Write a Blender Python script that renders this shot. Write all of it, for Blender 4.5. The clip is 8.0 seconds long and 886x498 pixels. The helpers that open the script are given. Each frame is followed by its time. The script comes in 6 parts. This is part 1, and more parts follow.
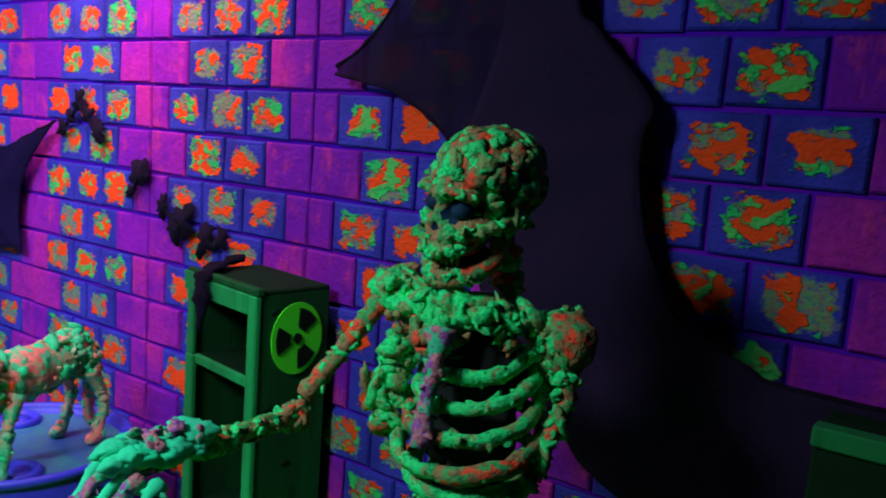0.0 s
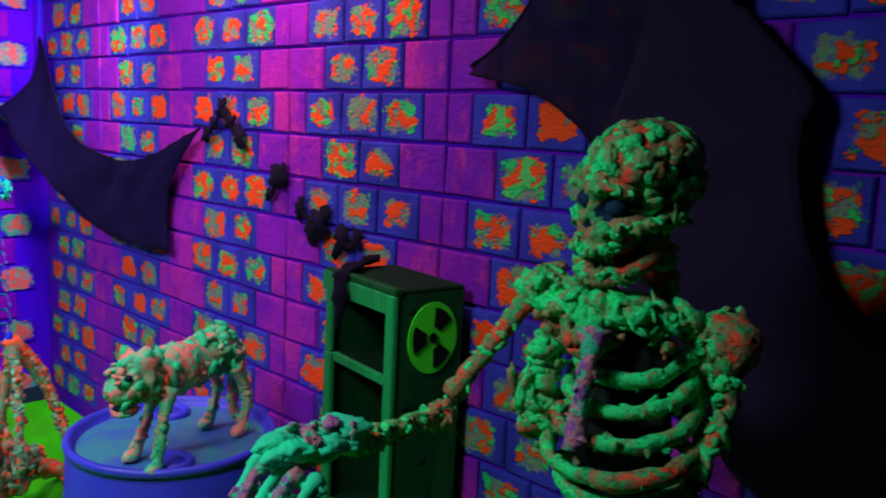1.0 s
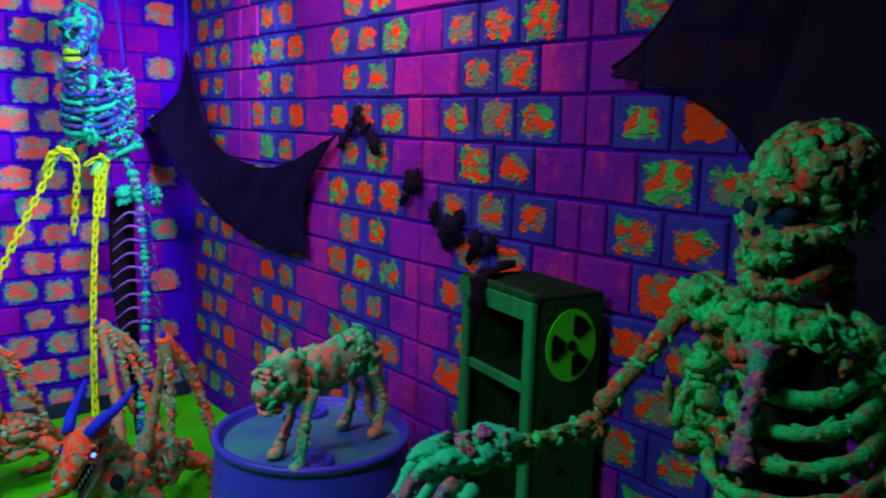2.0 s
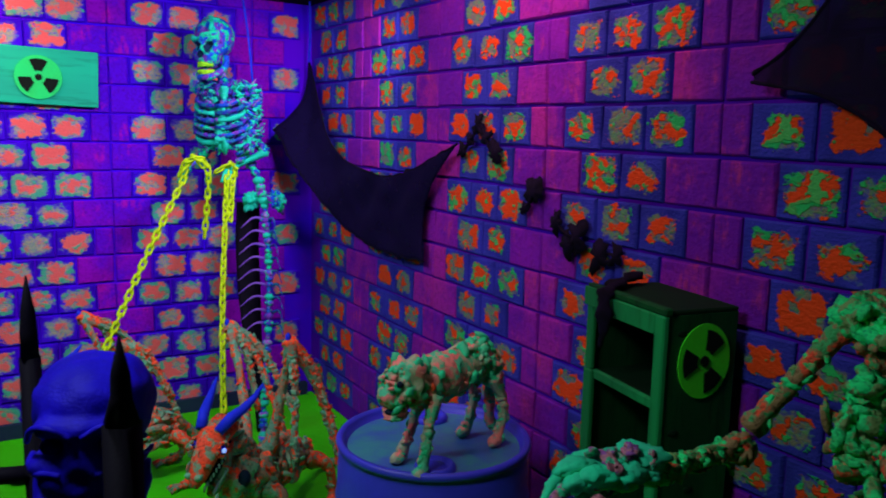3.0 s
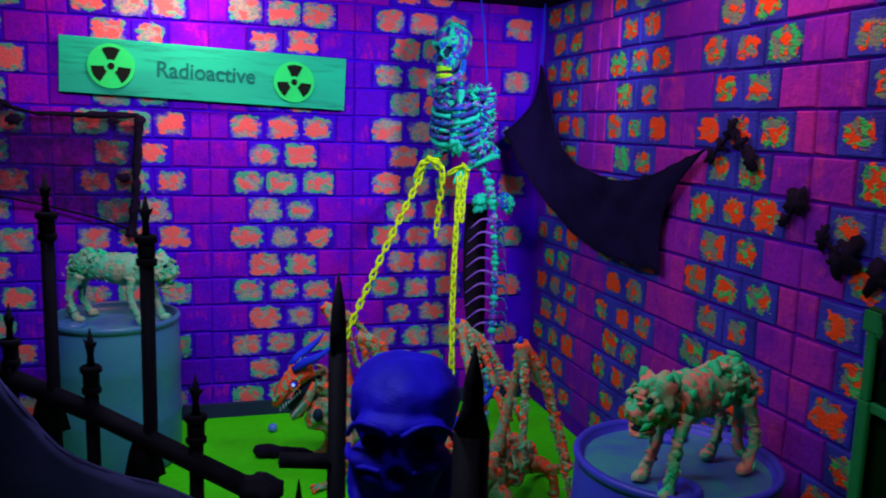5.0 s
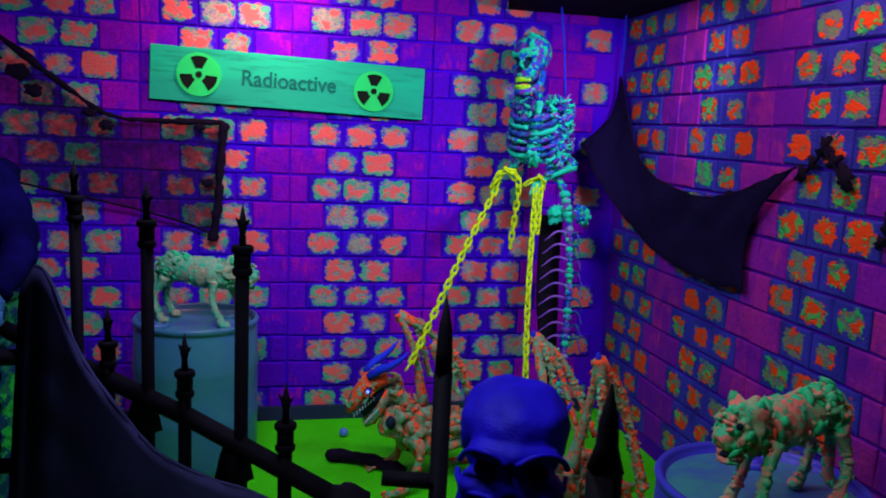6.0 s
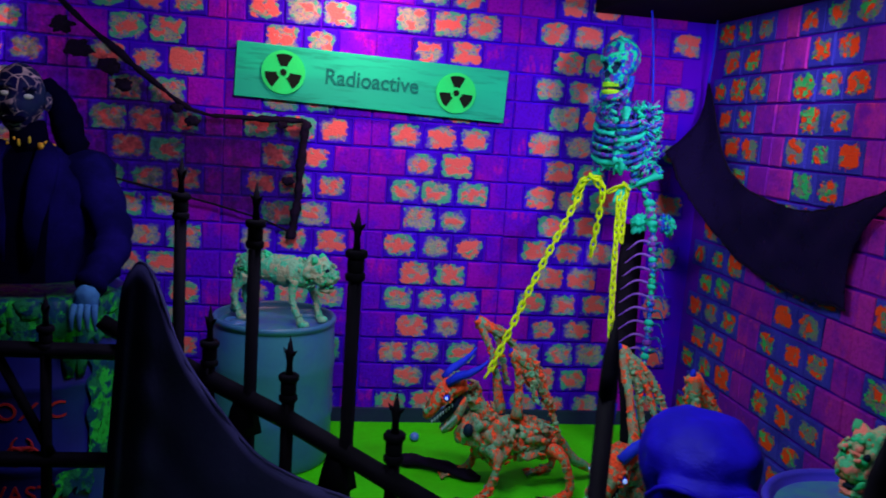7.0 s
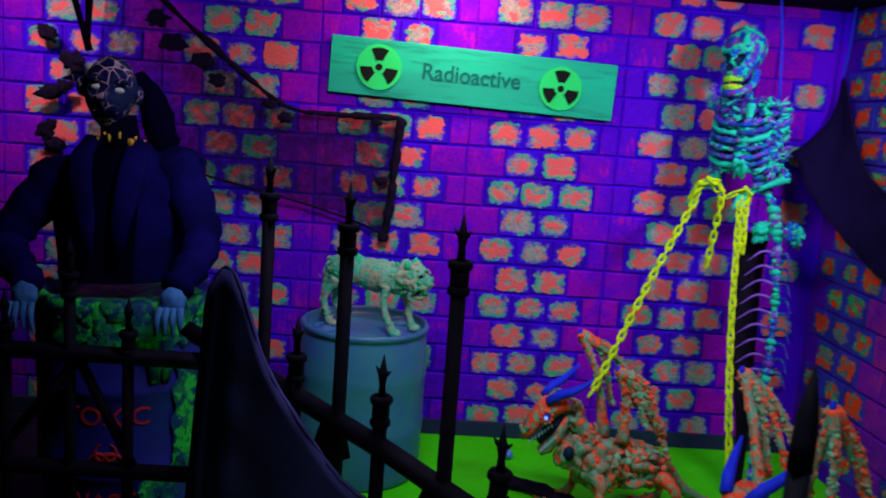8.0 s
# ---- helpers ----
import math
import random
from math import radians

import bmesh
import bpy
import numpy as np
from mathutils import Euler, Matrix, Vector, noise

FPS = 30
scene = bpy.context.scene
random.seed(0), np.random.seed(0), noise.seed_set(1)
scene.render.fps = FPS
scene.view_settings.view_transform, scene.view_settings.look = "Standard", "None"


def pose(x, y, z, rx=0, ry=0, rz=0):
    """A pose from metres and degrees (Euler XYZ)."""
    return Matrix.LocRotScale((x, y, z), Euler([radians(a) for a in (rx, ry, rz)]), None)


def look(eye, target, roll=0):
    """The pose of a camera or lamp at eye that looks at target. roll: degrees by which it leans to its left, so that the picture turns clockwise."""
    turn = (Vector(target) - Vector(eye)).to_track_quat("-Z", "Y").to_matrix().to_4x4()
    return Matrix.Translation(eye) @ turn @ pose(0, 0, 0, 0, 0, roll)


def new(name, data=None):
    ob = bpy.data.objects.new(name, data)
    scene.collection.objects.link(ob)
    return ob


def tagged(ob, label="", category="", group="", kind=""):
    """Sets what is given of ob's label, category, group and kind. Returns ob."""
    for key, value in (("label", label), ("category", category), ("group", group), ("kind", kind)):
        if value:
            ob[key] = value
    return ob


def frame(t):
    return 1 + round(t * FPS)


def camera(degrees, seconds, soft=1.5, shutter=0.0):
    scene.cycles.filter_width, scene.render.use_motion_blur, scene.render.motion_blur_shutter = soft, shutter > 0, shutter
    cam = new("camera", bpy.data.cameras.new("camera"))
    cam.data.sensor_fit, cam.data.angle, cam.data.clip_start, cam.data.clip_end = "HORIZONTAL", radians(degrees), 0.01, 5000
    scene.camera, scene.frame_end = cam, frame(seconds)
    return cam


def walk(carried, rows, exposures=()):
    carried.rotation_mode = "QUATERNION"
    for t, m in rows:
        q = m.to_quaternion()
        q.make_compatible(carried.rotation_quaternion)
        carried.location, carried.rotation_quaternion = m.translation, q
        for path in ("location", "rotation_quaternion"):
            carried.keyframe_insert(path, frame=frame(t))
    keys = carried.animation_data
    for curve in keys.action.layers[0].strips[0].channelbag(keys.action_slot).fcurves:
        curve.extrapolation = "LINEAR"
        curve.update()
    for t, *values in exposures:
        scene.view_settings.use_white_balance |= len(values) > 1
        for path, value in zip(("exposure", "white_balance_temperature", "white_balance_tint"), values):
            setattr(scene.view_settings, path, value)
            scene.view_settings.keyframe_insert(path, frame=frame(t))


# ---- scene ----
cam = camera(58.2, 8.0, soft=1.75, shutter=0.4)
PATH = [
    (0, (0.04, 0.173, 1.607), (1.665, 1.303, 1.323), 4.3),
    (0.5, (0.029, 0.189, 1.602), (1.578, 1.42, 1.312), 3.7),
    (1, (0.02, 0.226, 1.596), (1.463, 1.578, 1.298), 2.9),
    (1.5, (0.01, 0.252, 1.598), (1.347, 1.707, 1.293), 2.2),
    (3, (-0.064, 0.316, 1.609), (0.954, 2.012, 1.311), 1.5),
    (3.5, (-0.089, 0.325, 1.610), (0.842, 2.069, 1.312), 1.6),
    (4, (-0.118, 0.348, 1.611), (0.705, 2.145, 1.309), 1.7),
    (4.5, (-0.154, 0.383, 1.610), (0.535, 2.235, 1.303), 1.9),
    (5, (-0.189, 0.41, 1.612), (0.38, 2.303, 1.304), 1.9),
    (6.5, (-0.327, 0.466, 1.644), (0.043, 2.408, 1.342), 3.4),
    (7, (-0.424, 0.526, 1.638), (-0.109, 2.477, 1.331), 4.1),
    (7.5, (-0.484, 0.586, 1.644), (-0.237, 2.546, 1.330), 4.5),
    (8, (-0.449, 0.768, 1.619), (-0.351, 2.74, 1.298), 4.3),
]
walk(cam, [(t, look(eye, target, roll)) for t, eye, target, roll in PATH],
     ((0.0, 0.84), (0.5, 0.82), (1.0, 0.48), (1.5, 0.12), (3.0, -0.48), (4.0, -0.56), (5.0, -0.57), (6.5, -0.66), (8.0, -0.66)))

# ---- world and lights ----
world = bpy.data.worlds.new("dark_hall")
scene.world = world
world.use_nodes = True
world.node_tree.nodes["Background"].inputs["Color"].default_value = (0.05, 0.01, 0.16, 1)
world.node_tree.nodes["Background"].inputs["Strength"].default_value = 0.05


def area_lamp(name, eye, target, size, watts, colour, spread=180):
    data = bpy.data.lights.new(name, "AREA")
    data.shape, data.size, data.size_y = "RECTANGLE", size[0], size[1]
    data.energy, data.color, data.spread = watts, colour, radians(spread)
    ob = new(name, data)
    ob.matrix_world = look(eye, target)
    return ob


# black-light floods that hang under the ceiling, above what the camera sees
area_lamp("flood_back", (-0.25, 4.3, 2.42), (-0.3, 4.75, 1.9), (0.4, 0.1), 11, (1.0, 0.45, 0.45), 130)
area_lamp("flood_right", (1.25, 2.6, 2.42), (1.7, 2.65, 1.65), (1.1, 0.1), 8.6, (1.0, 0.5, 0.55), 140)
area_lamp("flood_middle", (-0.35, 2.7, 2.38), (0.35, 4.5, 0.75), (0.9, 0.4), 39, (0.88, 0.82, 1.15), 146)
area_lamp("flood_left", (-2.2, 3.9, 2.42), (-2.25, 4.75, 1.6), (0.3, 0.1), 6.5, (0.95, 0.6, 0.8), 95)
area_lamp("flood_corner", (1.4, 3.3, 2.26), (0.8, 4.7, 1.3), (0.25, 0.15), 11, (0.9, 0.72, 1.1), 115)
area_lamp("flood_front", (-0.35, 1.45, 2.38), (1.02, 1.75, 0.85), (0.5, 0.3), 10.8, (0.85, 0.95, 1.0), 125)


# ---- materials ----
def node_mat(name, rough=0.8, metal=0.0, spec=0.08):
    m = bpy.data.materials.new(name)
    m.use_nodes = True
    nt = m.node_tree
    b = nt.nodes["Principled BSDF"]
    b.inputs["Roughness"].default_value = rough
    b.inputs["Metallic"].default_value = metal
    b.inputs["Specular IOR Level"].default_value = spec
    return m, nt, b


def add(nt, kind, **values):
    n = nt.nodes.new(kind)
    for k, v in values.items():
        setattr(n, k, v)
    return n


def mix(nt, fac, a, b, blend="MIX"):
    n = add(nt, "ShaderNodeMix", data_type="RGBA", blend_type=blend)
    for sock, v in ((n.inputs[0], fac), (n.inputs[6], a), (n.inputs[7], b)):
        if isinstance(v, (int, float)):
            sock.default_value = v
        elif isinstance(v, tuple):
            sock.default_value = (*v, 1)
        else:
            nt.links.new(v, sock)
    return n.outputs[2]


def calc(nt, op, a, b=0.0, c=0.0):
    n = add(nt, "ShaderNodeMath", operation=op)
    for sock, v in zip(n.inputs, (a, b, c)):
        if isinstance(v, (int, float)):
            sock.default_value = v
        else:
            nt.links.new(v, sock)
    return n.outputs[0]


def ramp(nt, v, lo, hi):
    n = add(nt, "ShaderNodeMapRange", interpolation_type="SMOOTHSTEP")
    nt.links.new(v, n.inputs[0])
    n.inputs[1].default_value, n.inputs[2].default_value = lo, hi
    return n.outputs[0]


def noisy(nt, vec, scale, detail=3.0, rough=0.55, w=None):
    n = add(nt, "ShaderNodeTexNoise", noise_dimensions="4D" if w is not None else "3D")
    n.inputs["Scale"].default_value, n.inputs["Detail"].default_value, n.inputs["Roughness"].default_value = scale, detail, rough
    nt.links.new(vec, n.inputs["Vector"])
    if w is not None:
        nt.links.new(w, n.inputs["W"])
    return n.outputs["Fac"]


def bump(nt, b, height, strength, distance):
    n = add(nt, "ShaderNodeBump")
    n.inputs["Strength"].default_value, n.inputs["Distance"].default_value = strength, distance
    nt.links.new(height, n.inputs["Height"])
    nt.links.new(n.outputs[0], b.inputs["Normal"])


def where(nt):
    return add(nt, "ShaderNodeNewGeometry").outputs["Position"]


def local(nt):
    return add(nt, "ShaderNodeTexCoord").outputs["Object"]


def piece_random(nt):
    a = add(nt, "ShaderNodeObjectInfo").outputs["Random"]
    b = add(nt, "ShaderNodeNewGeometry").outputs["Random Per Island"]
    return calc(nt, "FRACT", calc(nt, "ADD", a, calc(nt, "MULTIPLY", b, 7.31)))


def plain(name, a, b, scale=6.0, rough=0.7, spec=0.1, relief=0.15, metal=0.0):
    """Two tones of one paint or plastic with fine grain and light relief."""
    m, nt, p = node_mat(name, rough, metal, spec)
    v = local(nt)
    f = ramp(nt, noisy(nt, v, scale, 5), 0.35, 0.68)
    c = mix(nt, f, a, b)
    g = noisy(nt, v, scale * 14, 3)
    nt.links.new(mix(nt, calc(nt, "MULTIPLY", g, 0.5), c, tuple(x * 0.6 for x in a)), p.inputs["Base Color"])
    bump(nt, p, g, relief, 0.004)
    return m


def painted_brick(name, back, wash, hot, cool, reach, hot_at, cool_at, cool_edge, grain, relief, soft=1.0):
    """A block with a thin sponged wash and two thick fluorescent paints dabbed over it in ragged blots."""
    m, nt, p = node_mat(name, 0.75)
    uv = add(nt, "ShaderNodeUVMap", uv_map="face").outputs[0]
    r = piece_random(nt)
    sep = add(nt, "ShaderNodeSeparateXYZ")
    nt.links.new(uv, sep.inputs[0])
    w = calc(nt, "MULTIPLY", r, 60.0)
    fine = noisy(nt, uv, 15.0 * grain, 3, 0.6, w)
    speckle = calc(nt, "SUBTRACT", fine, 0.5)

    def share(k, spread):
        return calc(nt, "MULTIPLY", calc(nt, "SUBTRACT", calc(nt, "FRACT", calc(nt, "MULTIPLY", r, k)), 0.5), spread)
    dx = calc(nt, "ABSOLUTE", calc(nt, "SUBTRACT", calc(nt, "SUBTRACT", sep.outputs[0], 0.5), share(17.3, 0.1)))
    dy = calc(nt, "ABSOLUTE", calc(nt, "SUBTRACT", calc(nt, "SUBTRACT", sep.outputs[1], 0.5), share(43.1, 0.08)))
    far = calc(nt, "POWER", calc(nt, "ADD", calc(nt, "POWER", dx, 4.0), calc(nt, "POWER", dy, 4.0)), 0.25)
    rag = calc(nt, "MULTIPLY", calc(nt, "SUBTRACT", noisy(nt, uv, 5.0 * grain, 2, 0.5, calc(nt, "ADD", w, 3.7)), 0.5), 0.42)
    inside = calc(nt, "ADD", calc(nt, "SUBTRACT", calc(nt, "ADD", reach, share(71.7, 0.12)), far), calc(nt, "MULTIPLY_ADD", speckle, 0.16, rag))

    def blot(scale, seed, pull, level, vary):
        """Where one paint lies: cloud shapes pulled to the middle of the block or out to the rim of the dab."""
        n = noisy(nt, uv, scale * grain, 2, 0.45, calc(nt, "ADD", w, seed))
        n = calc(nt, "MULTIPLY_ADD", calc(nt, "SUBTRACT", 0.24, far), pull, calc(nt, "MULTIPLY_ADD", speckle, 0.22, n))
        on = ramp(nt, calc(nt, "ADD", n, share(seed * 3.1, vary)), level, level + 0.045 * soft)
        return calc(nt, "MULTIPLY", on, ramp(nt, inside, -0.05, -0.01))
    on_wash = calc(nt, "MULTIPLY", ramp(nt, inside, -0.04 * soft, 0.05 * soft), ramp(nt, fine, 0.2, 0.55))
    on_hot, on_cool = blot(3.4, 11.3, 0.25, hot_at, 0.14), blot(4.2, 31.7, cool_edge, cool_at, 0.2)
    ground = mix(nt, ramp(nt, noisy(nt, where(nt), 6.0, 4), 0.35, 0.7), back, tuple(x * 0.6 for x in back))
    tone = noisy(nt, uv, 7.0 * grain, 3, 0.6, calc(nt, "ADD", w, 5.1))
    col = mix(nt, on_wash, ground, mix(nt, ramp(nt, tone, 0.42, 0.6), wash, tuple(a * 0.55 + b * 0.3 for a, b in zip(wash, cool))))
    col = mix(nt, on_hot, col, mix(nt, calc(nt, "MULTIPLY", fine, 0.7), hot, tuple(x * 0.6 for x in hot)))
    col = mix(nt, calc(nt, "MULTIPLY", on_cool, 0.92), col, mix(nt, fine, cool, tuple(x * 0.6 for x in cool)))
    nt.links.new(col, p.inputs["Base Color"])
    thick = calc(nt, "ADD", calc(nt, "MULTIPLY", on_hot, 0.5), calc(nt, "MULTIPLY", on_cool, 0.7))
    bump(nt, p, calc(nt, "ADD", thick, calc(nt, "MULTIPLY", fine, 1.1)), relief, 0.007)
    return m


def plain_brick(name, a, b, c, worn):
    """A washed block: tone from block to block, cloudy stains, brushed streaks and chalky worn patches."""
    m, nt, p = node_mat(name, 0.8)
    v = where(nt)
    r = piece_random(nt)
    col = mix(nt, r, a, b)
    col = mix(nt, ramp(nt, noisy(nt, v, 1.3, 3, 0.5), 0.45, 0.62), col, c)
    col = mix(nt, ramp(nt, noisy(nt, v, 8.0, 5, 0.65), 0.46, 0.72), col, c)
    st = add(nt, "ShaderNodeMapping")
    st.inputs["Scale"].default_value = (1, 1, 0.18)
    nt.links.new(v, st.inputs[0])
    streak = noisy(nt, st.outputs[0], 55.0, 3, 0.6)
    patch = calc(nt, "MULTIPLY", ramp(nt, noisy(nt, v, 9.0, 4, 0.65), 0.5, 0.68), ramp(nt, streak, 0.38, 0.62))
    col = mix(nt, calc(nt, "MULTIPLY", patch, 0.75), col, worn)
    g = noisy(nt, v, 70.0, 3, 0.7)
    col = mix(nt, calc(nt, "MULTIPLY", ramp(nt, g, 0.42, 0.75), 0.5), col, tuple(x * 0.35 for x in a))
    nt.links.new(col, p.inputs["Base Color"])
    bump(nt, p, calc(nt, "ADD", g, calc(nt, "MULTIPLY_ADD", streak, 0.6, calc(nt, "MULTIPLY", noisy(nt, v, 24.0, 3, 0.6), 1.6))), 0.75, 0.006)
    return m


def board_wood(name, a, b, along):
    """Painted board whose grain and brush strokes run one way, with knots showing through."""
    m, nt, p = node_mat(name, 0.7, 0.0, 0.1)
    st = add(nt, "ShaderNodeMapping")
    st.inputs["Scale"].default_value = along
    nt.links.new(local(nt), st.inputs[0])
    v = st.outputs[0]
    grain, cloud = noisy(nt, v, 30.0, 4, 0.65), noisy(nt, v, 4.0, 3, 0.5)
    col = mix(nt, ramp(nt, cloud, 0.36, 0.66), a, b)
    col = mix(nt, calc(nt, "MULTIPLY", ramp(nt, grain, 0.5, 0.72), 0.6), col, tuple(x * 0.45 for x in b))
    nt.links.new(col, p.inputs["Base Color"])
    bump(nt, p, grain, 0.3, 0.003)
    return m


def mortar_mat(name, a, b):
    m, nt, p = node_mat(name, 0.9)
    v = where(nt)
    nt.links.new(mix(nt, ramp(nt, noisy(nt, v, 3.0, 4), 0.35, 0.65), a, b), p.inputs["Base Color"])
    bump(nt, p, noisy(nt, v, 60.0, 3), 0.3, 0.004)
    return m


def crust(name, tones, scale, rough=0.6, share=0.0, less=0.0, gap_shade=0.65):
    """Crusted bone: three paints broken over each other in blotches."""
    m, nt, p = node_mat(name, rough)
    v = local(nt)
    f1 = ramp(nt, noisy(nt, v, scale, 4, 0.6), 0.48 - share, 0.53 - share)
    n2 = add(nt, "ShaderNodeMapping")
    n2.inputs["Location"].default_value = (3.1, 7.7, 1.9)
    nt.links.new(v, n2.inputs[0])
    f2 = ramp(nt, noisy(nt, n2.outputs[0], scale * 1.5, 4, 0.6), 0.51 + less, 0.57 + less)
    col = mix(nt, f2, mix(nt, f1, tones[0], tones[1]), tones[2])
    g = noisy(nt, v, scale * 4.5, 3, 0.6)
    # shade of the gaps put into the colour where the bump lies low
    col = mix(nt, calc(nt, "MULTIPLY", ramp(nt, g, 0.5, 0.68), gap_shade), col, tuple(x * 0.2 for x in tones[0]))
    nt.links.new(col, p.inputs["Base Color"])
    bump(nt, p, calc(nt, "SUBTRACT", 1.0, g), 0.7, 0.008)
    return m


def gauze(name, colour, open_part, scale):
    """Loose black gauze: threads with gaps that let the wall show through."""
    m, nt, p = node_mat(name, 0.95, 0.0, 0.1)
    p.inputs["Base Color"].default_value = (*colour, 1)
    v = where(nt)
    t = add(nt, "ShaderNodeBsdfTransparent")
    s = add(nt, "ShaderNodeMixShader")
    f = ramp(nt, noisy(nt, v, scale, 4, 0.65), 0.3, 0.75)
    f = calc(nt, "MULTIPLY_ADD", f, open_part[1] - open_part[0], open_part[0])
    nt.links.new(f, s.inputs[0])
    nt.links.new(p.outputs[0], s.inputs[1])
    nt.links.new(t.outputs[0], s.inputs[2])
    nt.links.new(s.outputs[0], nt.nodes["Material Output"].inputs["Surface"])
    return m


BACK_PAINT = painted_brick("back_brick_paint", (0.05, 0.001, 0.74), (0.42, 0.4, 0.25), (0.98, 0.17, 0.15), (0.06, 0.6, 0.34), 0.375, 0.455, 0.59, -0.7, 0.95, 0.5, 2.2)
RIGHT_PAINT = painted_brick("right_brick_paint", (0.04, 0.045, 0.48), (0.22, 0.22, 0.15), (1.0, 0.085, 0.015), (0.02, 0.72, 0.17), 0.33, 0.475, 0.58, -0.1, 1.0, 1.0)
BACK_PLAIN = plain_brick("back_brick_plain", (0.2, 0.001, 0.56), (0.38, 0.002, 0.52), (0.09, 0.001, 0.7), (0.5, 0.006, 0.46))
RIGHT_PLAIN = plain_brick("right_brick_plain", (0.44, 0.022, 0.34), (0.22, 0.01, 0.46), (0.15, 0.01, 0.42), (0.55, 0.04, 0.24))
BACK_MORTAR = mortar_mat("back_mortar", (0.05, 0.0005, 0.8), (0.12, 0.001, 0.72))
RIGHT_MORTAR = mortar_mat("right_mortar", (0.06, 0.003, 0.5), (0.13, 0.006, 0.44))
BLACK_WALL = plain("black_wall_paint", (0.012, 0.006, 0.03), (0.02, 0.01, 0.045), 2.0, 0.9)
CEILING = plain("black_ceiling", (0.004, 0.003, 0.008), (0.009, 0.006, 0.016), 2.0, 0.95)
FLOOR_GREEN = plain("green_floor_paint", (0.05, 0.85, 0.004), (0.06, 0.65, 0.004), 2.5, 0.7)
FLOOR_DARK = plain("dark_floor_paint", (0.012, 0.01, 0.03), (0.02, 0.016, 0.045), 2.5, 0.8)
PLINTH = plain("dark_plinth", (0.02, 0.03, 0.09), (0.015, 0.05, 0.07), 3.0, 0.8)
IRON = plain("black_fence_plastic", (0.005, 0.004, 0.012), (0.008, 0.006, 0.017), 20.0, 0.75, 0.12)
GAUZE_CORNER = gauze("black_gauze_corner", (0.006, 0.003, 0.034), (0.0, 0.08), 18.0)
GAUZE_RIGHT = gauze("black_gauze_right", (0.012, 0.007, 0.03), (0.18, 0.42), 7.0)
GAUZE_HEAVY = gauze("black_gauze_doubled", (0.014, 0.008, 0.03), (0.0, 0.1), 4.0)
GAUZE_NET = gauze("black_gauze_net", (0.012, 0.004, 0.03), (0.3, 0.8), 30.0)
FENCE_CLOTH = plain("dark_navy_cloth", (0.075, 0.075, 0.27), (0.095, 0.09, 0.31), 4.0, 1.0, 0.0)
SHRED = plain("black_shreds", (0.006, 0.004, 0.012), (0.012, 0.006, 0.03), 30.0, 0.95, 0.1)


# ---- mesh tools ----
class Shape:
    """Collects pieces of one mesh: vertices, faces and a material slot for each face."""

    def __init__(self):
        self.v, self.f, self.m, self.s, self.n = [], [], [], [], 0

    def add(self, verts, faces, slot=0, smooth=True):
        verts = np.asarray(verts, float).reshape(-1, 3)
        self.v.append(verts)
        self.f += [tuple(i + self.n for i in f) for f in faces]
        self.m += [slot] * len(faces) if isinstance(slot, int) else list(slot)
        self.s += [smooth] * len(faces)
        self.n += len(verts)

    def mesh(self, name, mats):
        me = bpy.data.meshes.new(name)
        me.from_pydata(np.concatenate(self.v).tolist(), [], self.f)
        for m in mats:
            me.materials.append(m)
        me.polygons.foreach_set("material_index", self.m)
        me.polygons.foreach_set("use_smooth", self.s)
        me.update()
        return me


def put(name, shape, mats, parent=None, label=""):
    ob = new(name, shape.mesh(name, mats if isinstance(mats, (list, tuple)) else [mats]))
    ob.parent = parent
    if label:
        ob["label"] = label
    return ob


def empty(name, m=None):
    ob = new(name)
    if m is not None:
        ob.matrix_world = m
    return ob


def ball_template(level):
    bm = bmesh.new()
    bmesh.ops.create_icosphere(bm, subdivisions=level, radius=1.0)
    v = np.array([x.co[:] for x in bm.verts])
    f = [tuple(x.index for x in face.verts) for face in bm.faces]
    bm.free()
    return v, f


BALLS = {n: ball_template(n) for n in (1, 2, 3, 4, 5)}


def blob(sh, c, r, slot=0, level=2, rough=0.0, turn=None):
    v, f = BALLS[level]
    r = np.broadcast_to(np.asarray(r, float), (3,))
    w = v * r
    if rough:
        k = np.array([noise.noise(Vector(p) * 2.3 + Vector(c) * 31) for p in v])
        w = w * (1 + rough * k)[:, None]
    if turn is not None:
        w = w @ np.asarray(turn.to_3x3()).T
    sh.add(w + np.asarray(c), f, slot)


def frame_of(d):
    d = Vector(d).normalized()
    a = Vector((0, 0, 1)) if abs(d.z) < 0.9 else Vector((1, 0, 0))
    x = d.cross(a).normalized()
    return x, d.cross(x).normalized()


def tube(sh, pts, radii, slot=0, sides=8, rough=0.0, flat=1.0):
    pts = [Vector(p) for p in pts]
    if isinstance(radii, (int, float)):
        radii = [radii] * len(pts)
    verts, faces = [], []
    n = len(pts)
    x, y = frame_of(pts[1] - pts[0])
    for i, p in enumerate(pts):
        d = (pts[min(i + 1, n - 1)] - pts[max(i - 1, 0)]).normalized()
        x = (x - d * x.dot(d)).normalized()
        y = d.cross(x)
        for k in range(sides):
            a = 2 * math.pi * k / sides
            r = radii[i]
            if rough:
                r *= 1 + rough * noise.noise(Vector((p.x * 60 + k, p.y * 60, p.z * 60 + k * 3)))
            q = p + x * (r * math.cos(a)) + y * (r * flat * math.sin(a))
            verts.append(q[:])
    for i in range(n - 1):
        for k in range(sides):
            a, b = i * sides + k, i * sides + (k + 1) % sides
            faces.append((a, b, b + sides, a + sides))
    faces.append(tuple(range(sides))[::-1])
    faces.append(tuple((n - 1) * sides + k for k in range(sides)))
    sh.add(verts, faces, slot)


